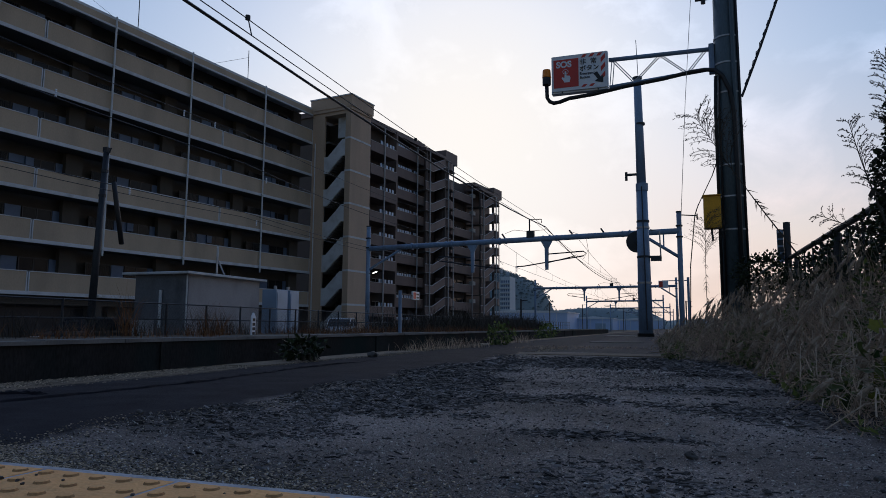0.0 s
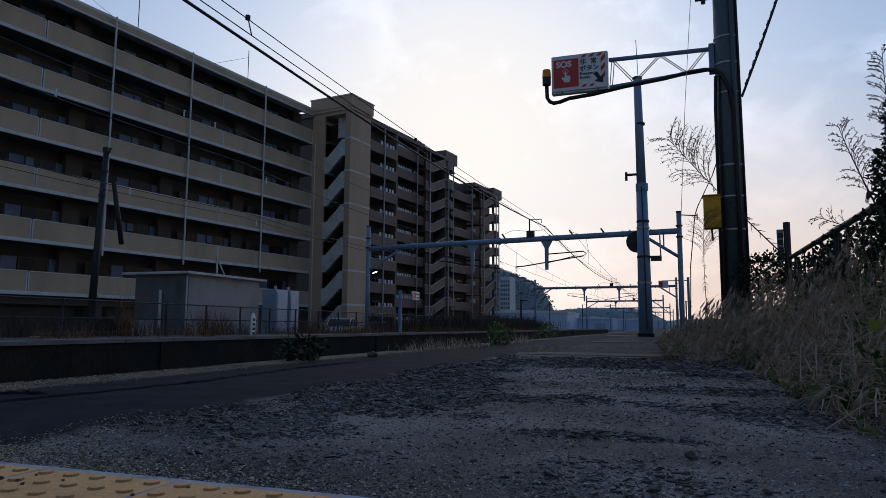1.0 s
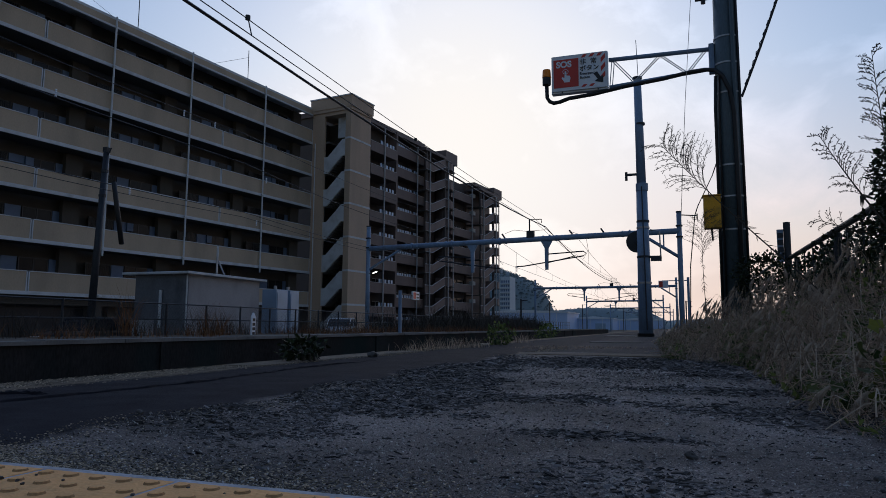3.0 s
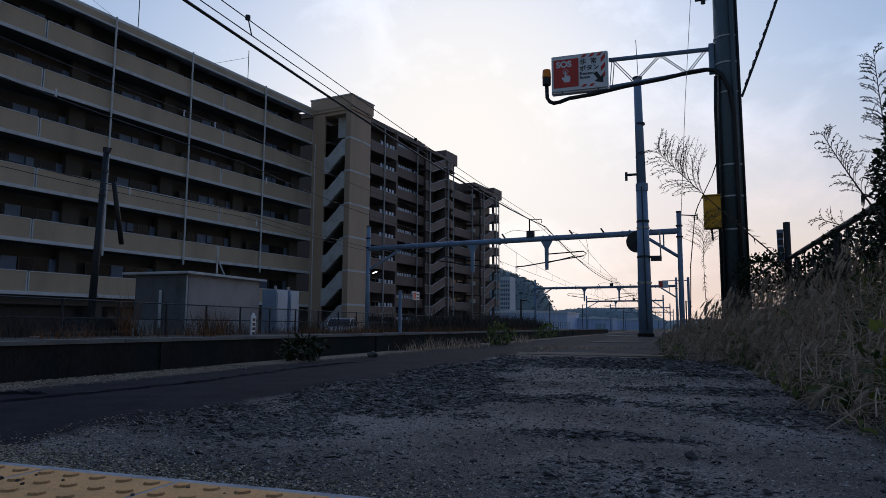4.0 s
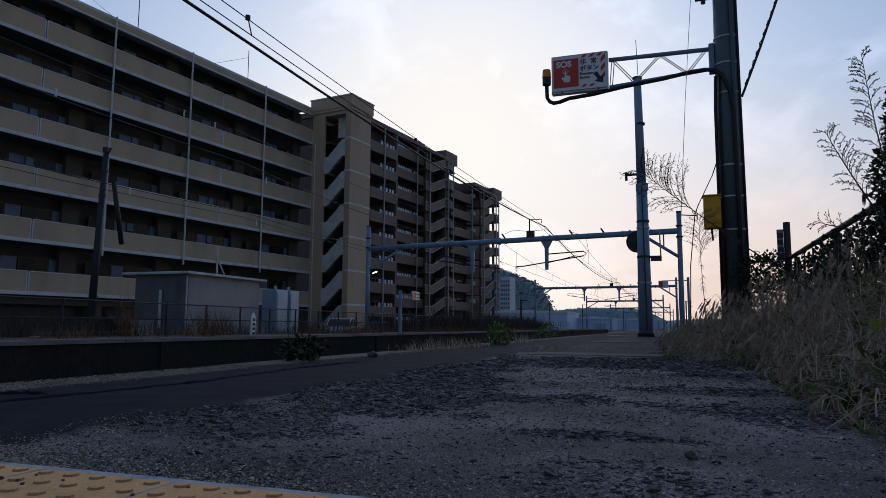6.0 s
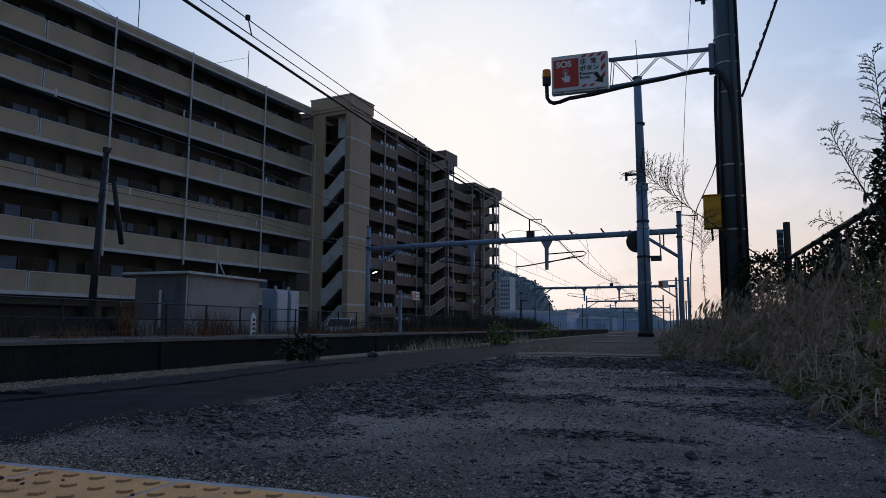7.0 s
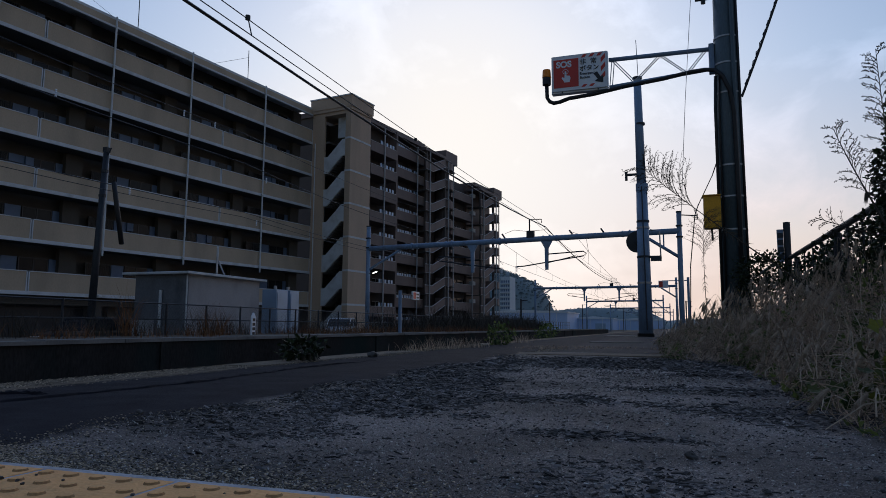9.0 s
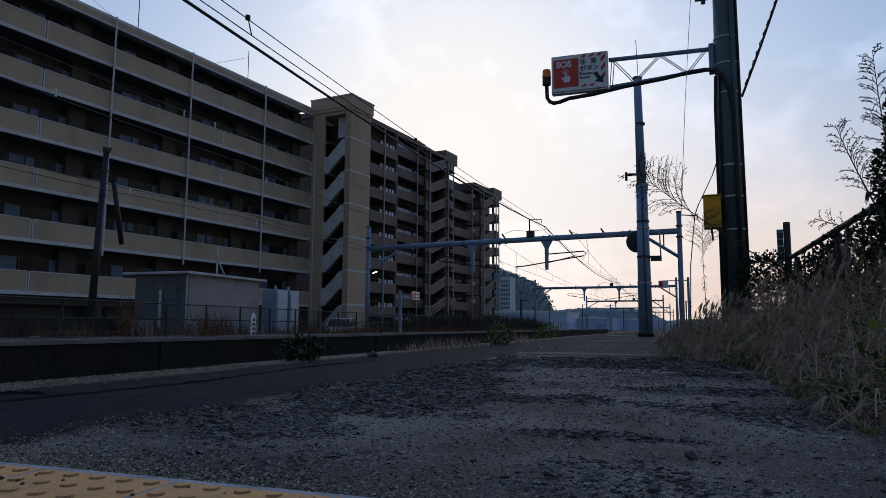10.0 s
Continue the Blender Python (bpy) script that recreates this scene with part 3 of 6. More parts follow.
def far_platform():
    base = thing("far_platform", pose(0, 0, 0), "old concrete platform across the tracks with stained, shade-darkened wall", "platform", kind="structure")
    part("wall", box(FAR_EDGE - 0.35, -30, -1.33, FAR_EDGE - 0.06, 110, -0.08), "stain", base, "stained concrete wall, darkened for shade")
    part("fill", box(FAR_EDGE - 5.6, -30, -1.33, FAR_EDGE - 0.36, 110, -0.05), "earth", base, "bare earth with dry weeds")
    rnd = random.Random(6)
    for k in range(70):
        y0 = -20 + 1.8 * k
        part("coping_slab", box(FAR_EDGE - 0.5 + rnd.uniform(-0.02, 0.02), y0 + 0.008, -0.075, FAR_EDGE + rnd.uniform(-0.015, 0.015), y0 + 1.792, rnd.uniform(-0.012, 0.006)), "concrete", base)
    for k in range(16):
        y0 = -10 + 5.4 * k
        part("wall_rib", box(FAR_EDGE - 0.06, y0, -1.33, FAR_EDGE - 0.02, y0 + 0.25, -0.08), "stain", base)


grounds()
platform()
crack("crack", [(-2.3, 1.2), (-2.25, 2.9), (-2.36, 3.9), (-2.3, 5.3)], 0.02, 1)
crack("crack", [(-2.75, 1.95), (-2.5, 2.1), (-2.3, 2.02)], 0.02, 2)
chips()
gravel()
stones()
tactile()
far_platform()


# ---- beige apartment house ----
def beige_house():
    h = thing("apartment_building", pose(-32.18, 30.53, 0, 0, 0, -7.996), "six-storey beige apartment building with long open galleries and a stair tower", "apartment building")
    y0, y1 = -27.0, 19.9
    seams = [-17.2, -3.84, 9.52]
    part("core", box(-9.5, y0, -1.3, -1.75, y1, 18.94), "inner", h, "beige rendered wall with recess shade in its colour")
    part("roof_slab", box(-9.8, y0, 18.95, -0.02, y1, 19.12), "slab", h)
    part("roof_fascia", box(-0.16, y0, 18.55, 0.0, y1, 18.948), "beige", h)
    part("fascia_trim", box(-0.18, y0, 18.43, 0.03, y1, 18.55), "slab", h, "pale blue-grey trim")
    cuts = [y0] + seams + [y1]
    pipes = (-20.1, -13.0, -6.5, 0.36, 6.37, 13.74)
    win = box(0, 0, 0, 0.05, 1.7, 1.1).mesh("pane")
    dr = box(0, 0, 0, 0.05, 0.85, 1.95).mesh("door")
    fr = Geo()
    for a in ((0, 0, 0, 0.07, 1.7, 0.06), (0, 0, 1.04, 0.07, 1.7, 1.1), (0, 0, 0.06, 0.07, 0.06, 1.04), (0, 1.64, 0.06, 0.07, 1.7, 1.04), (0, 0.82, 0.06, 0.07, 0.88, 1.04)):
        fr.box(*a)
    fr = fr.mesh("window_frame")
    grille = Geo()
    for k in range(14):
        grille.tube([(0.12, 0.06 + k * 0.12, 0.0), (0.12, 0.06 + k * 0.12, 1.1)], 0.012, 4)
    grille = grille.mesh("grille")
    rnd = random.Random(9)
    for k in range(6):
        z = 1.83 + 2.81 * k
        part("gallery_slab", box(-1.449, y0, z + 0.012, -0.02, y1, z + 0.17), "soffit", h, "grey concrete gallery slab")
        part("slab_edge", box(-0.019, y0, z, 0.05, y1, z + 0.2), "slab", h, "pale blue-grey slab edge")
        for a, c in zip(cuts, cuts[1:]):
            part("balustrade", box(-0.12, a + 0.09, z + 0.201, 0.0, c - 0.09, z + 1.24), "beige", h)
            part("coping", box(-0.15, a + 0.07, z + 1.241, 0.03, c - 0.07, z + 1.29), "slab", h)
            for e in (a + 0.03, c - 0.09):
                part("end_post", box(-0.11, e, z + 0.201, 0.015, e + 0.06, z + 1.24), "slab", h)
        for u in range(7):
            b = y0 + 0.35 + u * 6.68
            part("pillar", box(-1.449, b + 5.15, z + 0.171, -1.1, b + 6.2, z + 2.8), "inner", h, "beige wall pier, darkened like the gallery wall")
            for o in (0.3, 3.0):
                w = part("window", win, "pane", h, m=pose(-1.44, b + o, z + 1.05))
                part("window_frame", fr, "frame", w, m=pose(0.002, 0, 0))
                if o < 1:
                    part("grille", grille, "frame", w)
            for o in (2.08, 5.0 - 0.25):
                d = part("door", dr, "door", h, m=pose(-1.44, b + o, z + 0.18))
                part("door_handle", box(0.05, 0.72, 0.95, 0.1, 0.76, 1.1), "galv", d)
            if rnd.random() < 0.55:
                part("meter_box", box(-1.449, b + 2.95, z + 1.6, -1.28, b + 3.4, z + 2.1), "door", h)
            if rnd.random() < 0.5:
                part("air_conditioner", box(-1.30, b + 3.4, z + 0.2, -0.95, b + 4.2, z + 0.8), "slab", h)
    for y in pipes:
        g = tube([(0.13, y, 4.3), (0.13, y, 19.1)], 0.06, 8)
        for k in range(6):
            g.box(-0.02, y - 0.1, 1.9 + 2.81 * k, 0.2, y + 0.1, 1.98 + 2.81 * k)
        part("drainpipe", g, "pipe", h, "pale grey drainpipe")
    # open ground storey
    for k in range(8):
        y = y0 + 0.6 + 6.68 * k
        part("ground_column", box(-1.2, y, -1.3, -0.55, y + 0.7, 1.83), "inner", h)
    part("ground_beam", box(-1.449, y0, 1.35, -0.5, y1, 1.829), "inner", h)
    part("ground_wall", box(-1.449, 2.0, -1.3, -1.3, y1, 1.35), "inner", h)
    # No real opening: a black sheet on the wall stands for its shade.
    part("garage_shade_panel", box(-1.449, -9.0, -1.3, -1.40, 1.7, 1.2), "black", h, "black panel standing for the shaded garage opening")
    for y, t in ((-3.0, 3.0), (13.9, 3.4), (3.5, 3.0)):
        part("aerial", tube([(-2.0, y, 19.1), (-2.0, y, 19.1 + t)], 0.03, 5), "darksteel", h)
    for a, c in (((-2.0, -3.0, 21.6), (-2.0, -8.0, 19.2)), ((-2.0, -3.0, 21.6), (-2.0, 4.5, 19.2)), ((-2.0, 13.9, 21.9), (-2.0, 8.5, 19.2))):
        part("stay_wire", tube([a, c], 0.012, 4), "darksteel", h)
    # stair tower standing out from the front, open on its side
    tw = part("stair_tower", box(3.44, 19.9, -1.3, 3.98, 22.95, 18.5), "tower", h, "beige rendered stair tower")
    part("side_wall", box(0.0, 19.9, -1.3, 1.24, 20.15, 18.5), "tower", tw)
    part("rear_wall", box(0, 22.7, -1.3, 3.439, 22.95, 18.5), "tower", tw)
    part("lintel", box(1.241, 19.9, 18.2, 3.439, 22.69, 18.5), "tower", tw)
    part("tower_cap", Geo().box(-0.08, 19.78, 18.501, 4.08, 23.07, 18.75).box(-0.14, 19.72, 18.75, 4.14, 23.13, 19.7), "tower", tw)
    part("cap_trim", box(-0.2, 19.66, 19.701, 4.2, 23.2, 19.8), "slab", tw)
    part("back_wall", box(0.0, 22.3, -1.2, 3.43, 22.69, 18.19), "inner", tw)
    tread = box(0, 0, 0, 0.19, 1.04, 0.18).mesh("stair_step")
    for k in range(7):
        z = -0.98 + 2.81 * k
        # slanting parapet of a flight, rising outwards, with a level landing at its foot
        p = [(1.241, 19.96, z + 0.1), (1.6, 19.96, z + 0.1), (3.1, 19.96, z + 1.5), (3.439, 19.96, z + 1.5), (3.439, 19.96, z + 2.95), (3.1, 19.96, z + 2.95), (1.6, 19.96, z + 1.55), (1.241, 19.96, z + 1.55)]
        if k < 6:
            part("flight_parapet", Geo().prism(p, (0, 0.14, 0)), "slab", tw, "pale grey slanted stair parapet")
            for s in range(8):
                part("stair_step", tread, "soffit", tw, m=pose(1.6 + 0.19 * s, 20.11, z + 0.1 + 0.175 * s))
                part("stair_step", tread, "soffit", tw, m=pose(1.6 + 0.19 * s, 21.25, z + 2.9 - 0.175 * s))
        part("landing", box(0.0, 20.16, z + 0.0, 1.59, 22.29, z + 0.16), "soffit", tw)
        if k > 0:
            part("band", box(3.43, 19.88, z + 0.1, 4.0, 22.97, z + 0.26), "slab", tw, "pale blue-grey floor band")
    part("upper_wall", box(2.1, 20.7, 16.4, 3.43, 20.82, 18.19), "slab", tw, "pale blue-grey wall at the stair head")
    part("stairwell_wall", box(-0.05, 20.16, -1.2, 0.0, 22.69, 18.19), "inner", tw)
    part("downpipe", tube([(0.35, 19.83, -1.0), (0.35, 19.83, 15.9)], 0.05, 6), "pipe", tw)


beige_house()


# ---- brown apartment house ----
def brown_house():
    h = thing("apartment_building", pose(-33.84, 76.83, 0, 0, 0, -7.996), "tall dark brown apartment building with balconies and open staircases", "apartment building")
    st, top, LOW = 2.82, 25.4, 1.3     # the end balconies lie half a storey lower
    part("core", box(-11, -9, -1.3, -1.6, 17.5, 24.9), "brown2", h)
    part("far_core", box(-11, 17.52, -1.3, -1.6, 36.0, 22.9), "brown2", h)
    part("roof_edge", box(-11.2, -9.2, 24.901, 0.1, 9.2, 25.5), "brown", h)
    part("roof_edge", box(-11.2, 26.03, 22.95, 0.1, 36.0, 23.4), "brown", h)
    pane = box(0, 0, 0, 0.05, 1.6, 1.0).mesh("pane")
    lit = box(0, 0, 0, 0.05, 0.42, 0.42).mesh("pane")
    for k in range(9):
        z = top - 1.55 - st * k - 1.45
        # end balconies stand further out
        b = part("balcony", Geo().box(-1.6, -5.6, z - LOW, 0.9, 0.3, z + 0.15 - LOW).box(0.75, -5.6, z + 0.15 - LOW, 0.9, 0.3, z + 1.2 - LOW).box(-1.6, -5.6, z + 0.15 - LOW, 0.75, -5.45, z + 1.2 - LOW), "brown", h)
        part("handrail", box(0.74, -5.62, z + 1.2 - LOW, 0.92, 0.32, z + 1.25 - LOW), "brownrail", b)
        b = part("balcony", Geo().box(-1.6, 1.75, z, 0.0, 9.2, z + 0.15).box(-0.14, 1.75, z + 0.15, 0.0, 9.2, z + 1.2), "brown", h)
        part("handrail", box(-0.15, 1.75, z + 1.2, 0.02, 9.2, z + 1.25), "brownrail", b)
        for y in (-3.6, -1.2, 2.3, 4.4, 6.5):
            w = part("window", pane, "pane", h, m=pose(-1.59, y, z + 0.95 - (LOW if y < 0 else 0)))
            part("window_frame", Geo().box(0.05, 0, 0.96, 0.08, 1.6, 1.02).box(0.05, 0.77, 0, 0.08, 0.83, 0.96), "brownrail", w)
        for y in (-3.4, -2.75, -2.1, -1.3, -0.65):
            part("balustrade_pane", lit, "tank", h, "pale translucent balustrade panel", m=pose(0.80, y, z + 1.26 - LOW))
        for y in (2.3, 2.9, 3.5, 4.2, 4.8, 5.4, 6.4, 7.0):
            part("balustrade_pane", lit, "tank", h, m=pose(-0.1, y, z + 1.16))
        if k > 0:
            b = part("balcony", Geo().box(-1.6, 17.6, z, 0.0, 25.5, z + 0.15).box(-0.14, 17.6, z + 0.15, 0.0, 25.5, z + 1.2), "brown", h)
            part("handrail", box(-0.15, 17.6, z + 1.2, 0.02, 25.5, z + 1.25), "brownrail", b)
            for y in (20.8, 23.0, 25.2):
                part("window", pane, "pane", h, m=pose(-1.59, y, z + 0.95))
            part("air_conditioner", box(-0.9, 25.9, z + 1.3, -0.1, 26.7, z + 1.9), "slab", h)
    for y in (1.3, 9.2):
        part("fin_wall", box(-1.6, y, -1.3, 0.25, y + 0.4, 25.2), "brown", h)
    for y in (-2.6, 7.1, 24.9):
        part("drainpipe", tube([(0.95 if y < 0 else 0.14, y, -1), (0.95 if y < 0 else 0.14, y, 24.6 if y < 20 else 22.6)], 0.09, 6), "brownrail", h, "pale grey drainpipe")
    # two open stair towers with slanting parapets and rounded ends
    for y0, run, count, up in ((7.3, 10.0, 9, 25.6), (25.6, 9.2, 8, 23.4)):
        tw = part("stair_tower", box(-1.6, y0, -1.3, -1.2, y0 + run, up - 0.4), "brown", h, "dark brown open staircase tower")
        part("tower_head", box(-1.19, y0 + run * 0.62, up - 1.6, 1.2, y0 + run, up), "brown", tw)
        part("tower_roof", box(-1.6, y0 - 0.2, up - 1.5, 1.4, y0 + run * 0.60, up - 1.1), "brown", tw)
        for e in (0.04, 0.6):
            part("tower_column", box(0.9, y0 + run * e, -1.3, 1.2, y0 + run * e + 0.35, up - 1.5), "brown2", tw)
        if y0 < 10:
            part("tower_core", tube([(-0.3, y0 + run * 0.79, -1.3), (-0.3, y0 + run * 0.79, up - 1.61)], 1.0, 14), "brown2", tw, round_=True)
        for k in range(count):
            z = up - 4.1 - st * k
            a, c, d = y0, y0 + run * 0.2, y0 + run * 0.58
            p = [(1.2, a, z), (1.2, c, z), (1.2, d, z + 1.4), (1.2, d, z + 2.5), (1.2, c, z + 1.1), (1.2, a, z + 1.1)]
            f = part("flight_parapet", Geo().prism(p, (0.14, 0, 0)), "brown", tw)
            rl = Geo().tube([(1.3, a, z + 1.16), (1.3, c, z + 1.16), (1.3, d, z + 2.56), (1.3, y0 + run * 0.75, z + 2.56)], 0.06, 5)
            part("handrail", rl, "brownrail", f, "pale handrail")
            lo = Geo().tube([(1.36, a, z + 0.02), (1.36, c, z + 0.02), (1.36, d, z + 1.42)], 0.05, 5)
            part("lower_rail", lo, "brownrail", f)
            # rounded landing wall
            arc = []
            for s in range(9):
                q = math.pi * (s / 8)
                arc.append((-0.2 + 1.5 * math.sin(q), y0 + run * 0.78 - run * 0.2 * math.cos(q), z + 1.4))
            arc += [(-0.2 + (q[0] + 0.2) * 0.88, y0 + run * 0.78 + (q[1] - y0 - run * 0.78) * 0.88, z + 1.4) for q in reversed(arc)]
            part("landing_wall", Geo().prism(arc, (0, 0, 1.1)), "brown", tw)
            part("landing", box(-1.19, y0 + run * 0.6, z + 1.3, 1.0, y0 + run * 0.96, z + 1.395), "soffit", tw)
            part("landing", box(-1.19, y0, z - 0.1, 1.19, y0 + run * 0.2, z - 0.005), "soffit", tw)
        for e in (0.10, 0.66, 0.93):
            part("pipe", tube([(1.45 if e < 0.9 else 0.9, y0 + run * e, 0), (1.45 if e < 0.9 else 0.9, y0 + run * e, up - 1.6)], 0.09, 6), "brownrail", tw)


brown_house()


# ---- small buildings, vehicles and fence across the tracks ----
def hut():
    h = thing("equipment_hut", pose(-17.5, 20.95, -0.75), "small grey rendered hut with a flat overhanging roof behind the fence", "hut")
    part("wall_body", box(-2.45, 0.1, 0, 0, 4.7, 2.95), "hutside", h)
    # Darker than the side wall: this side's shade is put into its colour.
    part("front_wall", box(-2.45, 0, 0, 0, 0.1, 2.95), "mouldy_shaded", h, "front wall with mould stains, darkened for its shaded side")
    part("corner_bead", box(-0.03, -0.012, 0, 0.012, 0.03, 2.94), "slab", h)
    part("roof", Geo().box(-2.95, -0.22, 2.951, 0.22, 4.95, 3.05), "slab", h, "pale flat roof slab", bevel=0.02)
    part("pipe", tube([(-1.15, -0.08, 0.9), (-1.15, -0.08, 2.35)], 0.06, 8), "pipe", h)
    part("air_conditioner", Geo().box(-2.1, -0.5, 0.62, -1.35, -0.14, 1.22).tube([(-1.82, -0.505, 0.92), (-1.82, -0.53, 0.92)], 0.22, 14), "hutside", h, "grey outdoor air conditioner unit")
    part("roof_mast", Geo().tube([(-1, 3.0, 3.1), (-1, 3.0, 3.9)], 0.04, 6).tube([(-1, 3.0, 3.85), (-1, 3.6, 3.12)], 0.03, 6), "galv", h)


def tanks():
    for y, w in ((27.95, 1.0), (29.15, 0.85)):
        t = thing("storage_cabinet", pose(-18.9, y, -0.75), "pale blue steel storage cabinet behind the fence", "cabinet", "steel cabinets")
        part("body", box(0, 0, 0, 0.8, w, 2.75), "tank", t, bevel=0.015)
        part("door", box(0.801, 0.06, 0.2, 0.83, w - 0.06, 2.6), "tank", t)
        part("vent_cap", tube([(0.4, w / 2, 2.75), (0.4, w / 2, 2.95)], 0.08, 8), "galv", t)


def car(m, paint, label):
    c = thing("car", m, label, "car")
    side = [(-2.1, 0.35), (2.1, 0.35), (2.15, 0.7), (1.95, 0.86), (1.1, 0.98), (-1.9, 1.0), (-2.12, 0.8)]
    part("body", Geo().prism([(-0.83, y, z) for y, z in side], (1.66, 0, 0)), paint, c, bevel=0.07)
    part("cabin", Geo().prism([(-0.72, y, z) for y, z in ((1.15, 0.96), (0.4, 1.44), (-1.3, 1.48), (-1.85, 0.98))], (1.44, 0, 0)), "pane", c, "dark window glass", bevel=0.06)
    part("roof", Geo().prism([(-0.66, y, z) for y, z in ((0.4, 1.43), (0.3, 1.51), (-1.2, 1.54), (-1.35, 1.46))], (1.32, 0, 0)), paint, c, bevel=0.04)
    for y, z0, y2, z2 in ((1.12, 0.98, 0.42, 1.45), (-1.82, 1.0, -1.3, 1.49), (-0.4, 0.98, -0.4, 1.46)):
        for x in (-0.73, 0.73):
            part("window_post", tube([(x * 1.0, y, z0), (x * 0.95, y2, z2)], 0.035, 6), paint, c)
    for y in (-1.3, 1.35):
        for x in (-0.86, 0.68):
            w = part("wheel", tube([(x, y, 0.31), (x + 0.18, y, 0.31)], 0.31, 18), "tyre", c)
            part("rim", tube([(x - 0.01, y, 0.31), (x + 0.19, y, 0.31)], 0.19, 12), "galv", w)
    for x in (-0.6, 0.6):
        part("headlight", box(x - 0.16, 2.08, 0.68, x + 0.16, 2.16, 0.8), "white", c)
        part("tail_light", box(x - 0.12, -2.14, 0.72, x + 0.12, -2.08, 0.95), "lens", c)


def fence():
    f = thing("chain_link_fence", pose(-15.5, 0, -0.1), "rusty dark steel fence with posts and thin mesh", "fence")
    post = tube([(0, 0, -0.1), (0, 0, 1.08)], 0.035, 8).mesh("post")
    for k in range(52):
        part("post", post, "darksteel", f, m=pose(0, 4 + 1.95 * k, 0))
    for z in (1.05, 0.55):
        part("top_rail" if z > 1 else "middle_rail", tube([(0, 2, z), (0, 104, z)], 0.025, 6), "darksteel", f)
    g = Geo()
    for k in range(330):
        y = 4 + 0.12 * k
        for s in (-1, 1):
            g.tube([(0.03, y, 0.05), (0.03, y + s * 0.98, 1.03)], 0.0028, 3, caps=False)
    tagged(part("wire_mesh", g, "darksteel", f, "thin diamond wire mesh"), kind="stuff")


hut()
tanks()
car(pose(-20.5, 39.2, -0.75, 0, 0, 198), "carwhite", "small white car parked behind the fence")
car(pose(-21.6, 20.4, -0.95, 0, 0, 192), "cardark", "black car parked beside the hut behind the fence")
fence()


def signs_across():
    p = thing("platform_sign", pose(-13, 31.1, -0.06), "short blue post with a small white and red sign board", "sign")
    part("post", tube([(0, 0, 0), (0, 0, 2.1)], 0.09, 10), "blue", p)
    part("arm", box(-0.02, 0.05, 1.9, 0.02, 1.6, 1.96), "darksteel", p)
    bd = part("board", box(-0.04, 1.6, 1.72, 0.04, 2.55, 2.14), "white", p, "white board with red panel")
    part("red_panel", box(0.041, 1.68, 1.76, 0.046, 2.05, 2.1), "red", bd)
    for k in range(2):
        part("printed_bar", box(0.041, 2.12, 1.8 + 0.16 * k, 0.046, 2.48, 1.88 + 0.16 * k), "black", bd)
    q = thing("marker_post", pose(-13.5, 19.45, -0.16), "white pointed marker post with dark lettering", "marker post")
    part("post", Geo().prism([(0.0, -0.1, 0), (0.0, 0.1, 0), (0.0, 0.1, 0.72), (0.0, 0.0, 0.86), (0.0, -0.1, 0.72)], (0.06, 0, 0)), "white", q)
    for k in range(4):
        part("printed_bar", box(0.061, -0.07, 0.12 + 0.15 * k, 0.066, 0.07, 0.22 + 0.15 * k), "black", q)


signs_across()


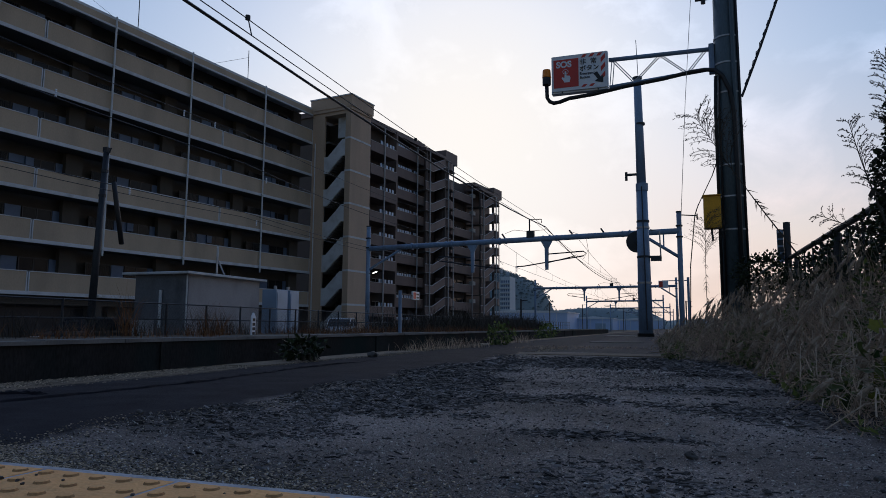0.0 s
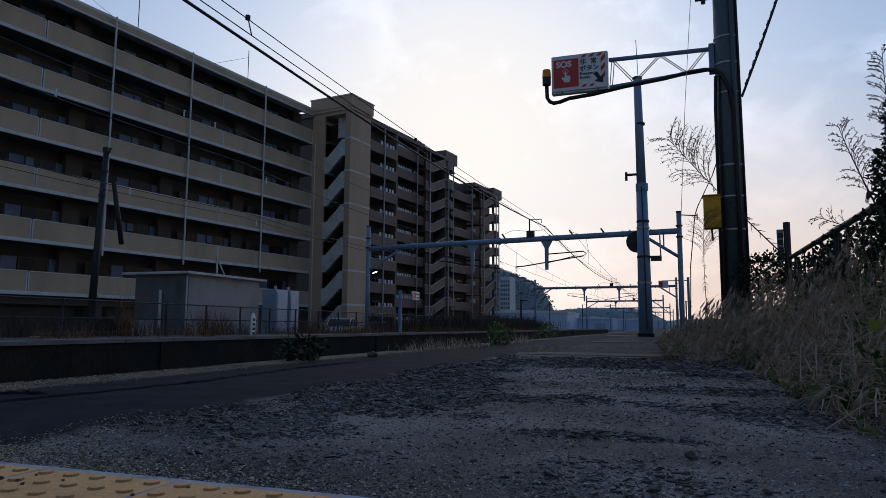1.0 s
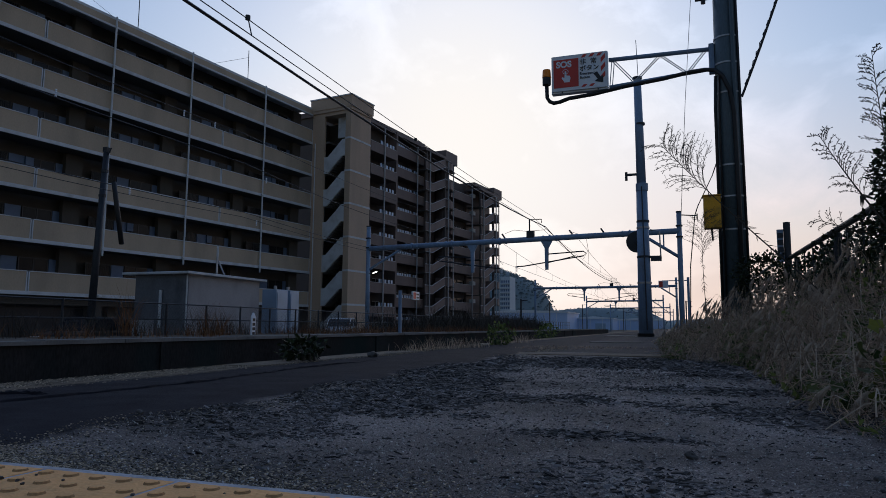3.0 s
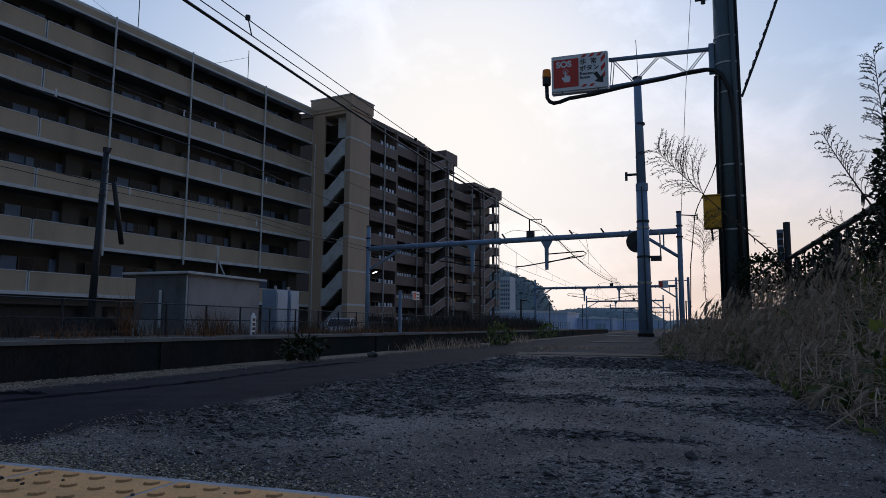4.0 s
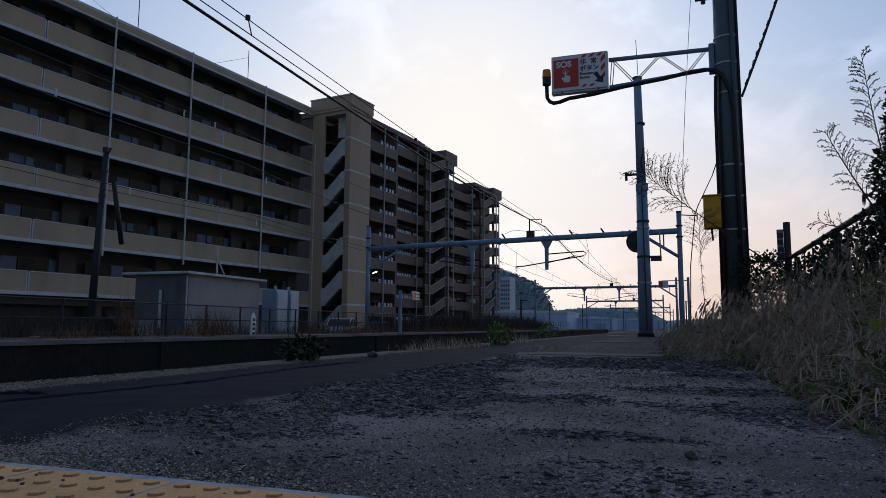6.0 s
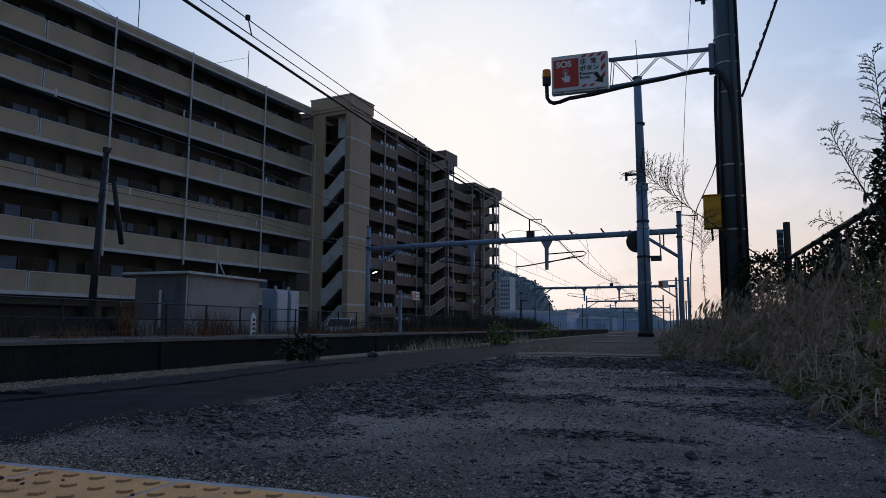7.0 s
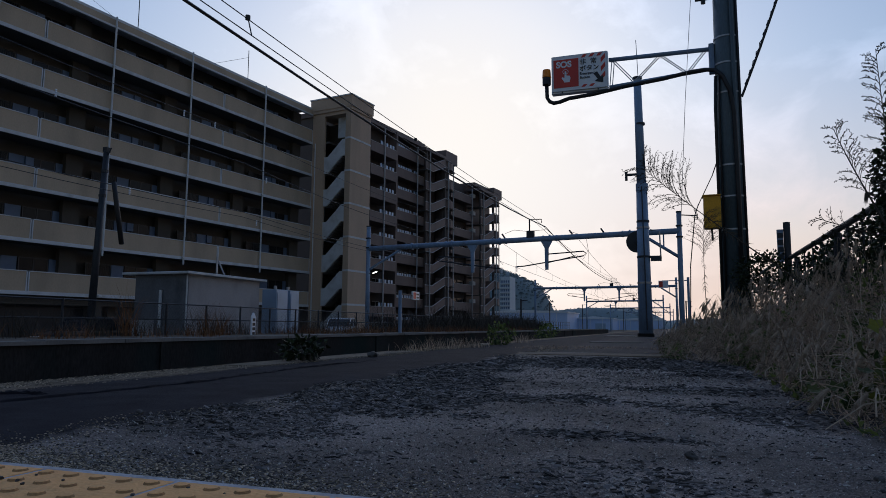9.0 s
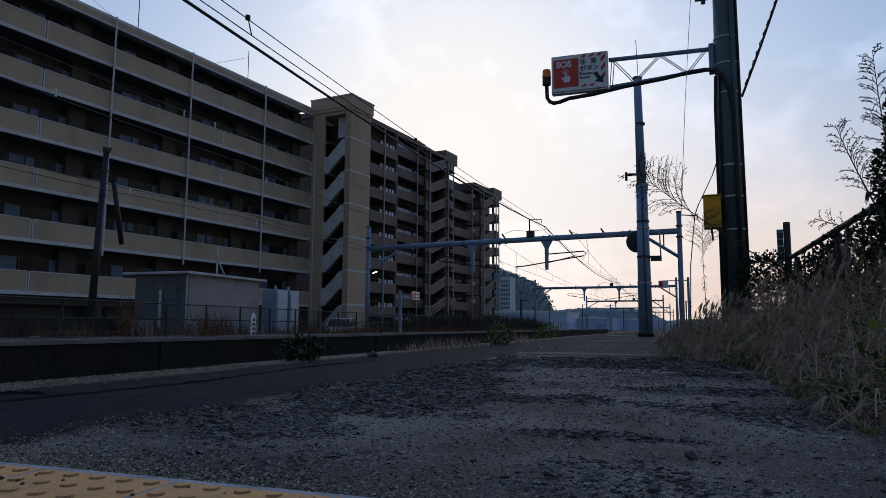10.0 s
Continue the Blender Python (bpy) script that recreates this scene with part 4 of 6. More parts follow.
# ---- overhead line ----
def gantry(y, left, right, beam=4.95, tall=5.95, fall=0.0):
    """fall: how much lower the beam lies at its far mast."""
    top = beam

    def at(x):
        return top - fall * (right - x) / (right - left)

    g = thing("overhead_line_gantry", pose(0, y, 0), "blue-grey steel gantry carrying the overhead line across the tracks", "gantry", "overhead line gantries")
    foot = -0.8
    for x, r in ((left, 0.13), (right, 0.13)):
        m_ = part("mast", tube([(x, 0, foot), (x, 0, tall)], r, 12, r * 0.9), "blue", g, round_=True)
        part("mast_cap", tube([(x, 0, tall), (x, 0, tall + 0.06)], r * 1.05, 12), "darksteel", m_)
        part("base_plate", box(x - 0.25, -0.25, foot, x + 0.25, 0.25, foot + 0.05), "darksteel", m_)
        for z in (beam - 0.25, beam + 0.3):
            part("clamp", tube([(x, 0, z), (x, 0, z + 0.07)], r * 1.25, 12), "darksteel", m_)
    bm = part("beam", tube([(left, 0, at(left)), (right, 0, beam + 0.08)], 0.145, 14), "blue", g, round_=True)
    for t in (0.16, 0.30, 0.46, 0.62, 0.86):
        x = left + (right - left) * t
        for s, q in ((-0.35, 0.165), (0, 0.2), (0.35, 0.165)):
            part("flange", tube([(x + s - 0.04, 0, at(x) + 0.08 * t), (x + s + 0.04, 0, at(x) + 0.08 * t)], q, 14), "blue", bm)
    part("brace", tube([(left, 0, at(left) - 1.25), (left + 2.0, 0, at(left) - 0.1)], 0.07, 8), "blue", g, round_=True)
    part("brace", tube([(right, 0, beam - 1.25), (right - 1.7, 0, beam - 0.1)], 0.08, 8), "blue", g, round_=True)
    part("strut", tube([(right - 0.75, 0, beam - 0.75), (right - 0.75, 0, beam)], 0.04, 6), "blue", g)
    for x, s in ((-6.35, 1), (-10.4, -1)):
        beam = at(x)
        d = part("drop_arm", Geo().prism([(x - 0.3, -0.07, beam - 0.1), (x + 0.3, -0.07, beam - 0.1), (x + 0.1, -0.07, beam - 0.45), (x + 0.08, -0.07, beam - 1.6), (x - 0.08, -0.07, beam - 1.6), (x - 0.1, -0.07, beam - 0.45)], (0, 0.14, 0)), "blue", g)
        # pull-off arm, a bowed pipe
        path = [(x, 0, beam - 0.78), (x + s * 1.9, 0, beam - 0.68), (x + s * 2.05, 0, beam - 0.8), (x + s * 1.9, 0, beam - 0.92), (x - s * 1.2, 0, beam - 1.38), (x - s * 1.6, 0, beam - 1.4)]
        part("registration_arm", tube(path, 0.035, 6), "darksteel", d)
        part("strut", tube([(x, 0, beam - 1.25), (x + s * 1.5, 0, beam - 0.9)], 0.022, 5), "darksteel", d)
        ins = Geo()
        for k in range(5):
            ins.tube([(x - s * 1.62, 0, beam - 1.38 - 0.06 * k), (x - s * 1.62, 0, beam - 1.41 - 0.06 * k)], 0.06, 8)
        part("insulator", ins, "white", d)
    for x in (-7.15, -5.0, -8.6, -3.4):
        beam = at(x)
        w = Geo()
        if x == -7.15:
            w.tube([(x - 0.1, 0, beam), (x - 0.1, 0, beam + 1.15)], 0.04, 6).tube([(x - 0.1, 0, beam + 1.12), (x + 0.55, 0, beam + 1.1), (x + 0.55, 0, beam + 0.9)], 0.025, 6)
            w.box(x - 0.25, -0.12, beam + 0.1, x + 0.15, 0.12, beam + 0.5)
        else:
            w.tube([(x, 0, beam), (x, 0, beam + 0.2)], 0.05, 6).tube([(x, 0, beam + 0.2), (x - 0.15, 0, beam + 0.42)], 0.05, 6)
        part("wire_bracket", w, "darksteel", g)
    beam = at((left + right) / 2)
    for pts in (((-8.6, 0, beam + 0.42), (-8.1, 0, beam + 0.6), (-7.4, 0, beam + 0.5), (-6.4, 0, beam + 0.55)), ((-5.15, 0, beam + 0.42), (-4.3, 0, beam + 0.1), (-4.2, 0, beam - 0.6), (-4.45, 0, beam - 1.05)), ((-9.0, 0, beam - 0.1), (-9.2, 0, beam - 0.7), (-8.7, 0, beam - 1.25))):
        part("jumper_wire", tube(pts, 0.012, 5), "rubber", g)
    if y != 35:
        return g
    beam = at(left)
    part("top_arm", Geo().tube([(right, 0, tall - 0.12), (right + 0.85, 0, tall - 0.2)], 0.03, 6).tube([(right + 0.85, 0, tall - 0.1), (right + 0.85, 0, tall - 0.4)], 0.035, 6), "darksteel", g)
    ln = part("work_lamp", tube([(left + 0.4, -0.2, beam - 1.43), (left + 0.66, -0.2, beam - 1.34)], 0.035, 8), "lit", g)
    part("lamp_arm", tube([(left, 0, beam - 1.4), (left + 0.4, -0.2, beam - 1.42)], 0.025, 6), "darksteel", ln)
    return g


gantry(35, -16.65, 0.25, fall=0.27)
gantry(82, -16.35, 0.05)
gantry(126, -15.6, -2.2)
gantry(172, -15.5, -1.5)
gantry(222, -15.5, -1.0)


def wire(name, x, z, r, sag=0.25, x1=None, label="thin black overhead wire along the tracks", stops=(-13, 35, 82, 126, 172, 222, 300), kink=0.0):
    path = []
    for j, (a, c) in enumerate(zip(stops, stops[1:])):
        for k in range(12):
            t = k / 12
            off = kink * ((1 if j % 2 else -1) * (1 - 2 * t))
            xx = x if x1 is None else x + (x1 - x) * ((a + (c - a) * t) - stops[0]) / (stops[-1] - stops[0])
            path.append((xx + off, a + (c - a) * t, z - 4 * sag * t * (1 - t)))
    alone(name, tube(path, r, 5), "rubber", label, "overhead wire", group="overhead wires")


wire("feeder_wire", -6.4, 5.52, 0.026, 0.72, label="thick black feeder cable above the tracks")
wire("feeder_wire", -7.1, 6.11, 0.010, 0.38)
wire("feeder_wire", -6.9, 5.75, 0.010, 0.42)
wire("messenger_wire", -4.55, 4.75, 0.010, 0.7, kink=0.1, stops=(35, 82, 126, 172, 222, 300))
wire("contact_wire", -4.55, 3.75, 0.010, 0.05, kink=0.2, stops=(35, 82, 126, 172, 222, 300))
wire("messenger_wire", -8.65, 4.75, 0.010, 0.7, kink=0.1, stops=(35, 82, 126, 172, 222, 300))
wire("contact_wire", -8.65, 3.75, 0.010, 0.05, kink=0.2, stops=(35, 82, 126, 172, 222, 300))
for x in (-4.55, -8.65):
    g = Geo()
    for y in range(38, 170, 6):
        t = ((y - 35) % 46) / 46
        g.tube([(x, y, 3.72), (x, y, 4.75 - 2.8 * t * (1 - t))], 0.006, 4)
    alone("dropper_wires", g, "rubber", "thin vertical dropper wires between contact wire and messenger", "overhead wire", kind="stuff")


# ---- poles and lines behind the far platform ----
def far_pole():
    p = thing("utility_pole", pose(-19.68, 18.6, -0.75, 0, 2.3, 0), "leaning dark weathered utility pole beside the hut", "utility pole")
    part("shaft", tube([(0, 0, 0), (0, 0, 7.3)], 0.145, 12, 0.10), "darksteel", p, round_=True)
    part("cap_fitting", Geo().box(-0.09, -0.09, 7.25, 0.1, 0.09, 7.42).tube([(0.06, 0, 7.1), (0.22, 0, 7.4)], 0.025, 6), "darksteel", p)
    for z in (6.5, 5.6):
        part("clamp", tube([(0, 0, z), (0, 0, z + 0.1)], 0.125, 10), "darksteel", p)


far_pole()
for za, zb, r in ((8.05, 7.8, 0.018), (9.1, 9.6, 0.013), (5.42, 5.75, 0.016), (5.2, 5.5, 0.013)):
    path = [(-19.2, 4 + 2.5 * k, za + (zb - za) * k / 18 - 0.25 * math.sin(math.pi * (k % 9) / 9)) for k in range(19)]
    alone("line_wire", tube(path, r, 5), "rubber", "thin black line wire on the utility poles", "wire", group="line wires")
g = Geo().tube([(-18.95, 18.6, 5.35), (-18.84, 18.6, 4.85), (-18.44, 18.6, 3.1)], 0.085, 10)
alone("cable_sleeve", g, "rubber", "thick black cable sleeve hanging from the line wire", "cable sleeve", round_=True)
for (x, y, z) in ((-19.2, 19.6, 5.36), (-19.2, 27.7, 5.35), (-19.2, 16.2, 8.02), (-19.2, 22.3, 9.2), (-19.2, 24.3, 9.28), (-19.2, 28.4, 7.6)):
    g = Geo()
    for k in range(4):
        g.tube([(x, y, z - 0.07 * k), (x, y, z - 0.07 * k - 0.045)], 0.035, 8)
    alone("insulator", g, "white", "small white porcelain insulator on the line wire", "insulator", group="insulators")
for p, q in (((-7.1, 9.75, 5.76), (-6.9, 9.6, 5.34)), ((-7.1, 18.0, 5.73), (-7.1, 18.0, 5.68))):
    b = Geo().tube([p, q], 0.012, 5)
    b.tube([(p[0], p[1], p[2] - 0.04), (p[0], p[1], p[2] + 0.04)], 0.045, 8)
    alone("wire_spacer", b, "rubber", "dark clamp holding two overhead wires apart", "clamp", round_=False)


# ---- near pole with emergency sign ----
PY = 10.9


def letters(text, size, x, z, parent, material="black", y=-0.034, bold=0.0):
    c = bpy.data.curves.new("lettering", "FONT")
    c.body, c.size, c.offset, c.extrude = text, size, bold, 0.001
    tmp = bpy.data.objects.new("lettering", c)
    scene.collection.objects.link(tmp)
    me = bpy.data.meshes.new_from_object(tmp.evaluated_get(bpy.context.evaluated_depsgraph_get()))
    bpy.data.objects.remove(tmp)
    me.materials.clear()
    return part("lettering", me, material, parent, m=pose(x, y, z, 90, 0, 0))


def big_pole():
    p = thing("utility_pole", pose(0.83, PY, 0), "dark green-grey steel pole with bands, cables and an emergency sign arm", "utility pole")
    part("shaft", tube([(0.02, 0, -0.02), (0.025, 0, 7.5)], 0.205, 28, 0.152), "poleskin", p, round_=True)
    for z in (1.72, 2.22, 2.7, 3.83, 4.3, 4.72):
        part("band", tube([(0.021, 0, z), (0.021, 0, z + 0.025)], 0.212 - z * 0.007, 28), "galv", p, "thin galvanised steel band")
    for x, r in ((-0.185, 0.022), (-0.13, 0.014)):
        part("conduit", tube([(x, -0.17, 0), (x + 0.01, -0.16, 3.6), (x + 0.03, -0.15, 4.1)], r, 8), "rubber", p, round_=True)
    part("front_conduit", tube([(0.10, -0.21, 0), (0.10, -0.165, 7.4)], 0.03, 8), "poleskin", p, round_=True)
    part("side_conduit", tube([(0.19, -0.11, 0.0), (0.165, -0.09, 7.4)], 0.024, 8), "rubber", p, round_=True)
    yb = part("switch_box", box(-0.40, -0.34, 1.74, -0.165, -0.12, 2.22), "yellow", p, "yellow painted switch box", bevel=0.012)
    part("box_hood", box(-0.41, -0.36, 2.221, -0.155, -0.11, 2.235), "yellow", yb)
    part("pull_cord", tube([(-0.30, -0.25, 1.74), (-0.29, -0.25, 1.62), (-0.29, -0.25, 1.56)], 0.016, 6), "rubber", yb)
    part("top_bracket", Geo().box(-0.4, -0.03, 5.42, -0.1, 0.03, 5.47).tube([(-0.28, 0, 5.5), (-0.28, 0, 5.36)], 0.035, 8), "darksteel", p)
    # lattice arm towards the tracks
    arm = part("arm", Geo().tube([(-0.17, 0, 4.60), (-1.75, 0, 4.62)], 0.035, 10).tube([(-0.17, 0, 4.28), (-1.75, 0, 4.16)], 0.03, 10), "blue", p, "blue-grey lattice arm", round_=True)
    zig = [(-0.28, 4.58), (-0.55, 4.25), (-0.95, 4.6), (-1.35, 4.2), (-1.68, 4.6), (-1.72, 4.17)]
    for (x0, z0), (x1, z1) in zip(zig, zig[1:]):
        for o in (-0.02, 0.02):
            part("lattice_bar", tube([(x0 + o, 0, z0), (x1 + o, 0, z1)], 0.008, 6), "slab", arm)
    part("arm_bracket", box(-0.23, -0.05, 4.2, -0.15, 0.05, 4.68), "blue", arm, bevel=0.01)
    part("cable", tube([(0.09, -0.23, 0.6), (0.09, -0.22, 2.4), (0.08, -0.215, 3.5), (0.03, -0.22, 3.85), (-0.06, -0.21, 4.08), (-0.16, -0.16, 4.2), (-0.3, -0.08, 4.25), (-0.5, -0.05, 4.25), (-0.9, -0.05, 4.19), (-1.5, -0.05, 4.13), (-2.0, -0.04, 4.06), (-2.4, -0.04, 4.03), (-2.55, -0.04, 3.985), (-2.65, -0.04, 3.975), (-2.72, -0.04, 4.01), (-2.76, -0.04, 4.08), (-2.765, -0.04, 4.32)], 0.032, 10), "rubber", p, "thick black cable", round_=True)
    # flashing lamp
    lp = part("warning_lamp", tube([(-2.765, -0.04, 4.42), (-2.765, -0.04, 4.56)], 0.075, 18, 0.066), "amber", p, "orange warning lamp", round_=False, bevel=0.01)
    part("lamp_base", tube([(-2.765, -0.04, 4.30), (-2.765, -0.04, 4.419)], 0.07, 18), "darksteel", lp)
    # the sign, seen from below
    s = part("sign_case", box(-2.68, -0.06, 4.12, -1.76, 0.06, 4.76), "white", p, "pale steel sign case", bevel=0.008)
    for x in (-2.5, -1.92):
        part("bolt", tube([(x, -0.075, 4.135), (x, -0.06, 4.135)], 0.012, 8), "darksteel", s)
    return p


def sos_sign(p):
    s = part("sign_board", box(-0.445, -0.028, -0.3, 0.445, 0.0, 0.3), "white", p, "white emergency button sign with red panel", m=pose(-2.22, -0.062, 4.45))
    part("red_panel", box(-0.42, -0.033, -0.245, -0.01, -0.0285, 0.235), "red", s)
    # striped border in red and white
    for k in range(6):
        x = 0.03 + 0.125 * k
        if x < 0.36:
            part("stripe", Geo().prism([(x, -0.0315, 0.235), (x + 0.06, -0.0315, 0.235), (x + 0.1, -0.0315, 0.285), (x + 0.04, -0.0315, 0.285)], (0, 0.003, 0)), "red", s)
            if k < 2:
                part("stripe", Geo().prism([(x, -0.0315, -0.265), (x + 0.06, -0.0315, -0.265), (x + 0.1, -0.0315, -0.225), (x + 0.04, -0.0315, -0.225)], (0, 0.003, 0)), "red", s)
    for z in (0.2, 0.05, -0.1):
        part("stripe", Geo().prism([(0.35, -0.0315, z - 0.09), (0.42, -0.0315, z - 0.01), (0.42, -0.0315, z + 0.07), (0.35, -0.0315, z - 0.01)], (0, 0.003, 0)), "red", s)
    letters("SOS", 0.145, -0.375, 0.10, s, "white", -0.0345, 0.006)
    letters("\u975e  \u5e38", 0.11, 0.008, 0.12, s)
    letters("\u30dc\u30bf\u30f3", 0.105, 0.008, 0.01, s, bold=0.0015)
    letters("Emergency", 0.06, 0.01, -0.06, s, bold=0.001)
    letters("Button", 0.06, 0.01, -0.125, s, bold=0.001)
    ar = Geo().prism([(0.23, -0.033, -0.06), (0.29, -0.033, -0.03), (0.345, -0.033, -0.125), (0.39, -0.033, -0.1), (0.385, -0.033, -0.225), (0.25, -0.033, -0.19), (0.295, -0.033, -0.155)], (0, 0.003, 0))
    part("arrow", ar, "black", s, "black arrow")
    hand = Geo().prism([(-0.235, -0.036, 0.03), (-0.21, -0.036, 0.03), (-0.205, -0.036, -0.045), (-0.15, -0.036, -0.055), (-0.14, -0.036, -0.09), (-0.155, -0.036, -0.16), (-0.24, -0.036, -0.16), (-0.285, -0.036, -0.085), (-0.275, -0.036, -0.065), (-0.24, -0.036, -0.085)], (0, 0.003, 0))
    ring = [(-0.222 + 0.045 * math.cos(q * math.pi / 8), -0.0345, 0.02 + 0.04 * math.sin(q * math.pi / 8)) for q in range(17)]
    part("ring", tube(ring, 0.005, 5), "white", s)
    part("pictogram", hand, "white", s, "white pressing pictogram")


sos_sign(big_pole())
tie = Geo()
for k in range(40):
    u = k / 39
    tie.v.append(Vector((1.03 + 0.5 * u + 0.02 * math.sin(k * 1.5), 10.395, 3.72 + 1.33 * u + 0.02 * math.cos(k * 1.5))))
alone("cable_tie", tube(tie.v, 0.008, 4), "rubber", "thin tie wound round the dark cable", "cable tie")
alone("stay_wire", tube([(1.0, 10.4, 3.63), (1.27, 10.39, 4.33), (1.53, 10.39, 5.05), (1.9, 10.39, 6.2)], 0.02, 6), "rubber", "dark cable rising from the pole", "cable")
alone("stay_wire", tube([(0.72, 11.1, 3.0), (0.62, 11.63, 2.75), (0.38, 11.61, 2.25), (0.33, 11.61, 2.1), (0.24, 11.68, 1.29), (0.2, 11.7, 0.0)], 0.009, 6), "rubber", "thin dark cable hanging from the pole", "cable")
alone("stay_wire", tube([(0.42, 10.6, 6.1), (0.23, 10.84, 3.78), (0.12, 11.0, 2.12), (0.0, 11.2, 0.0)], 0.004, 4), "galv", "thin pale stay wire beside the pole", "wire")


def blue_mast():
    p = thing("overhead_line_mast", pose(-0.9, 21.5, 0), "tall blue-grey steel mast standing on the platform", "mast")
    part("shaft", Geo().tube([(0, 0, 0.0), (-0.01, 0, 4.6)], 0.215, 16, 0.165).tube([(-0.01, 0, 4.6), (-0.05, 0, 8.1)], 0.145, 16, 0.115), "blue", p, round_=True)
    part("joint_sleeve", tube([(0, 0, 4.5), (0, 0, 4.72)], 0.185, 16), "blue", p)
    part("cap", tube([(-0.05, 0, 8.1), (-0.05, 0, 8.16)], 0.15, 12), "darksteel", p)
    part("lightning_rod", tube([(-0.02, 0, 8.1), (-0.06, 0, 9.4)], 0.012, 6), "galv", p)
    part("footing", Geo().box(-0.24, -0.24, -0.05, 0.24, 0.24, 0.1), "stain", p, bevel=0.02)
    for z in (1.6, 2.4, 3.3, 3.5, 6.6):
        part("clamp", tube([(0, 0, z), (0, 0, z + 0.06)], 0.232 - 0.011 * z if z < 4.5 else 0.15, 16), "galv" if z in (3.3, 1.6) else "darksteel", p)
    part("side_bracket", Geo().box(-0.48, -0.05, 5.0, -0.12, 0.05, 5.06).tube([(-0.46, 0, 5.12), (-0.46, 0, 4.85)], 0.04, 8), "darksteel", p)
    part("counterweight", Geo().tube([(-0.2, 0.32, 2.95), (-0.2, 0.42, 2.95)], 0.34, 20).tube([(-0.2, 0.0, 2.95), (-0.2, 0.5, 2.95)], 0.06, 8), "darksteel", p, "dark round pulley wheel")
    part("ladder_loop", tube([(0.2, -0.1, 3.25), (0.48, -0.1, 3.2), (0.5, -0.1, 2.4)], 0.025, 6), "galv", p)
    part("tension_block", box(0.2, -0.12, 2.3, 0.52, 0.1, 2.45), "darksteel", p)
    part("conduit", tube([(0.05, -0.24, 0.2), (0.0, -0.22, 4.6)], 0.02, 6), "darksteel", p)


blue_mast()


def second_sign():
    p = thing("emergency_sign", pose(-0.0, 54.6, 0), "far white and red emergency sign on a mast arm", "sign")
    part("post", tube([(0.9, 0, -0.02), (0.9, 0, 4.1)], 0.1, 10), "blue", p)
    part("arm", tube([(0.9, 0, 3.85), (-1.0, 0, 3.85)], 0.04, 6), "blue", p)
    b = part("board", box(-1.26, -0.1, 3.3, -0.54, -0.04, 3.86), "white", p)
    part("red_panel", box(-1.22, -0.105, 3.35, -0.95, -0.101, 3.8), "red", b)


# ---- platform-side fence and plants ----
def side_fence():
    f = thing("platform_fence", pose(1.5, 0, 0), "grey steel pipe fence overgrown with ivy along the platform", "fence")
    part("top_rail", tube([(0, 1.5, 1.22), (0, 10.4, 1.24)], 0.03, 10), "darksteel", f)
    for y in (2.4, 4.9, 7.4, 9.73):
        part("post", tube([(0, y, -0.05), (0, y, 1.2)], 0.034, 10), "darksteel", f)
    part("tall_post", tube([(0, 10.45, -0.05), (0, 10.45, 1.76)], 0.046, 12), "darksteel", f)
    part("far_rail", tube([(0, 10.5, 1.3), (0, 26, 1.25)], 0.025, 8), "darksteel", f)
    b = part("panel", box(-0.13, 10.43, 1.2, -0.05, 10.46, 1.66), "blue", f, "small grey slatted box")
    for k in range(4):
        part("slat", box(-0.125, 10.42, 1.24 + 0.1 * k, -0.055, 10.429, 1.31 + 0.1 * k), "darksteel", b)
    for k in range(14):
        y = 2.6 + 0.55 * k
        part("baluster", tube([(0, y, 0.1), (0, y, 1.2)], 0.01, 6), "darksteel", f)


side_fence()


def blade(g, rnd, p, length, az, lean, width, droop):
    """One grass blade, bent over by droop."""
    path, q, a = [], Vector(p), lean
    for k in range(5):
        path.append(q.copy())
        step = length / 4
        q += Vector((math.sin(az) * math.sin(a), math.cos(az) * math.sin(a), math.cos(a))) * step
        a += droop / 4
    s = Vector((math.cos(az), -math.sin(az), 0))
    s = (s * math.cos(rnd.uniform(-1, 1)) + Vector((math.sin(az), math.cos(az), 0)) * math.sin(rnd.uniform(-1, 1))).normalized()
    g.strip(path, s, width, width * 0.15)
    return path


def head(g, rnd, path, r, bristles=16):
    """A dense bristly seed head along a path, full in the middle and narrow at both ends."""
    path = [Vector(p) for p in path]
    n = len(path)
    for k in range(n - 1):
        a, c = path[k], path[k + 1]
        d = c - a
        for s in range(bristles):
            u = rnd.random()
            b = a + d * u
            full = math.sin(math.pi * min(1, (k + u + 0.35) / (n - 0.4))) ** 0.6
            v = Vector((rnd.gauss(0, 1), rnd.gauss(0, 1), rnd.gauss(0, 1))).normalized()
            t = (v + d.normalized() * 0.7).normalized()
            w = t.cross(Vector((0.3, 0.2, 1))).normalized()
            g.strip([b + t * r * 0.3 * full, b + t * r * 1.7 * full, b + t * r * 2.2 * full], w, r * 0.26, r * 0.04)
    mid = path[n // 2]
    g.tube(path[:n // 2 + 1], r * 0.4, 6, r * 1.05)
    g.tube([mid] + path[n // 2 + 1:], r * 1.05, 6, r * 0.3)


def arch(base, az, rise, reach, droop, n=10):
    """Points of a stalk that rises and then bows over."""
    out = []
    for k in range(n):
        t = k / (n - 1)
        h = rise * math.sin(min(1, t * 1.05) * math.pi * 0.58) / math.sin(0.5 * math.pi) - droop * max(0, t - 0.6) ** 1.6 * 2.5
        out.append(Vector(base) + Vector((math.sin(az) * reach * t ** 1.7, math.cos(az) * reach * t ** 1.7, h)))
    return out


def verge_height(y):
    return 0.29 + 0.40 * min(1, max(0, (y - 2.2) / 2.4)) * (1.0 if y < 12 else max(0.4, 1 - (y - 12) / 9))


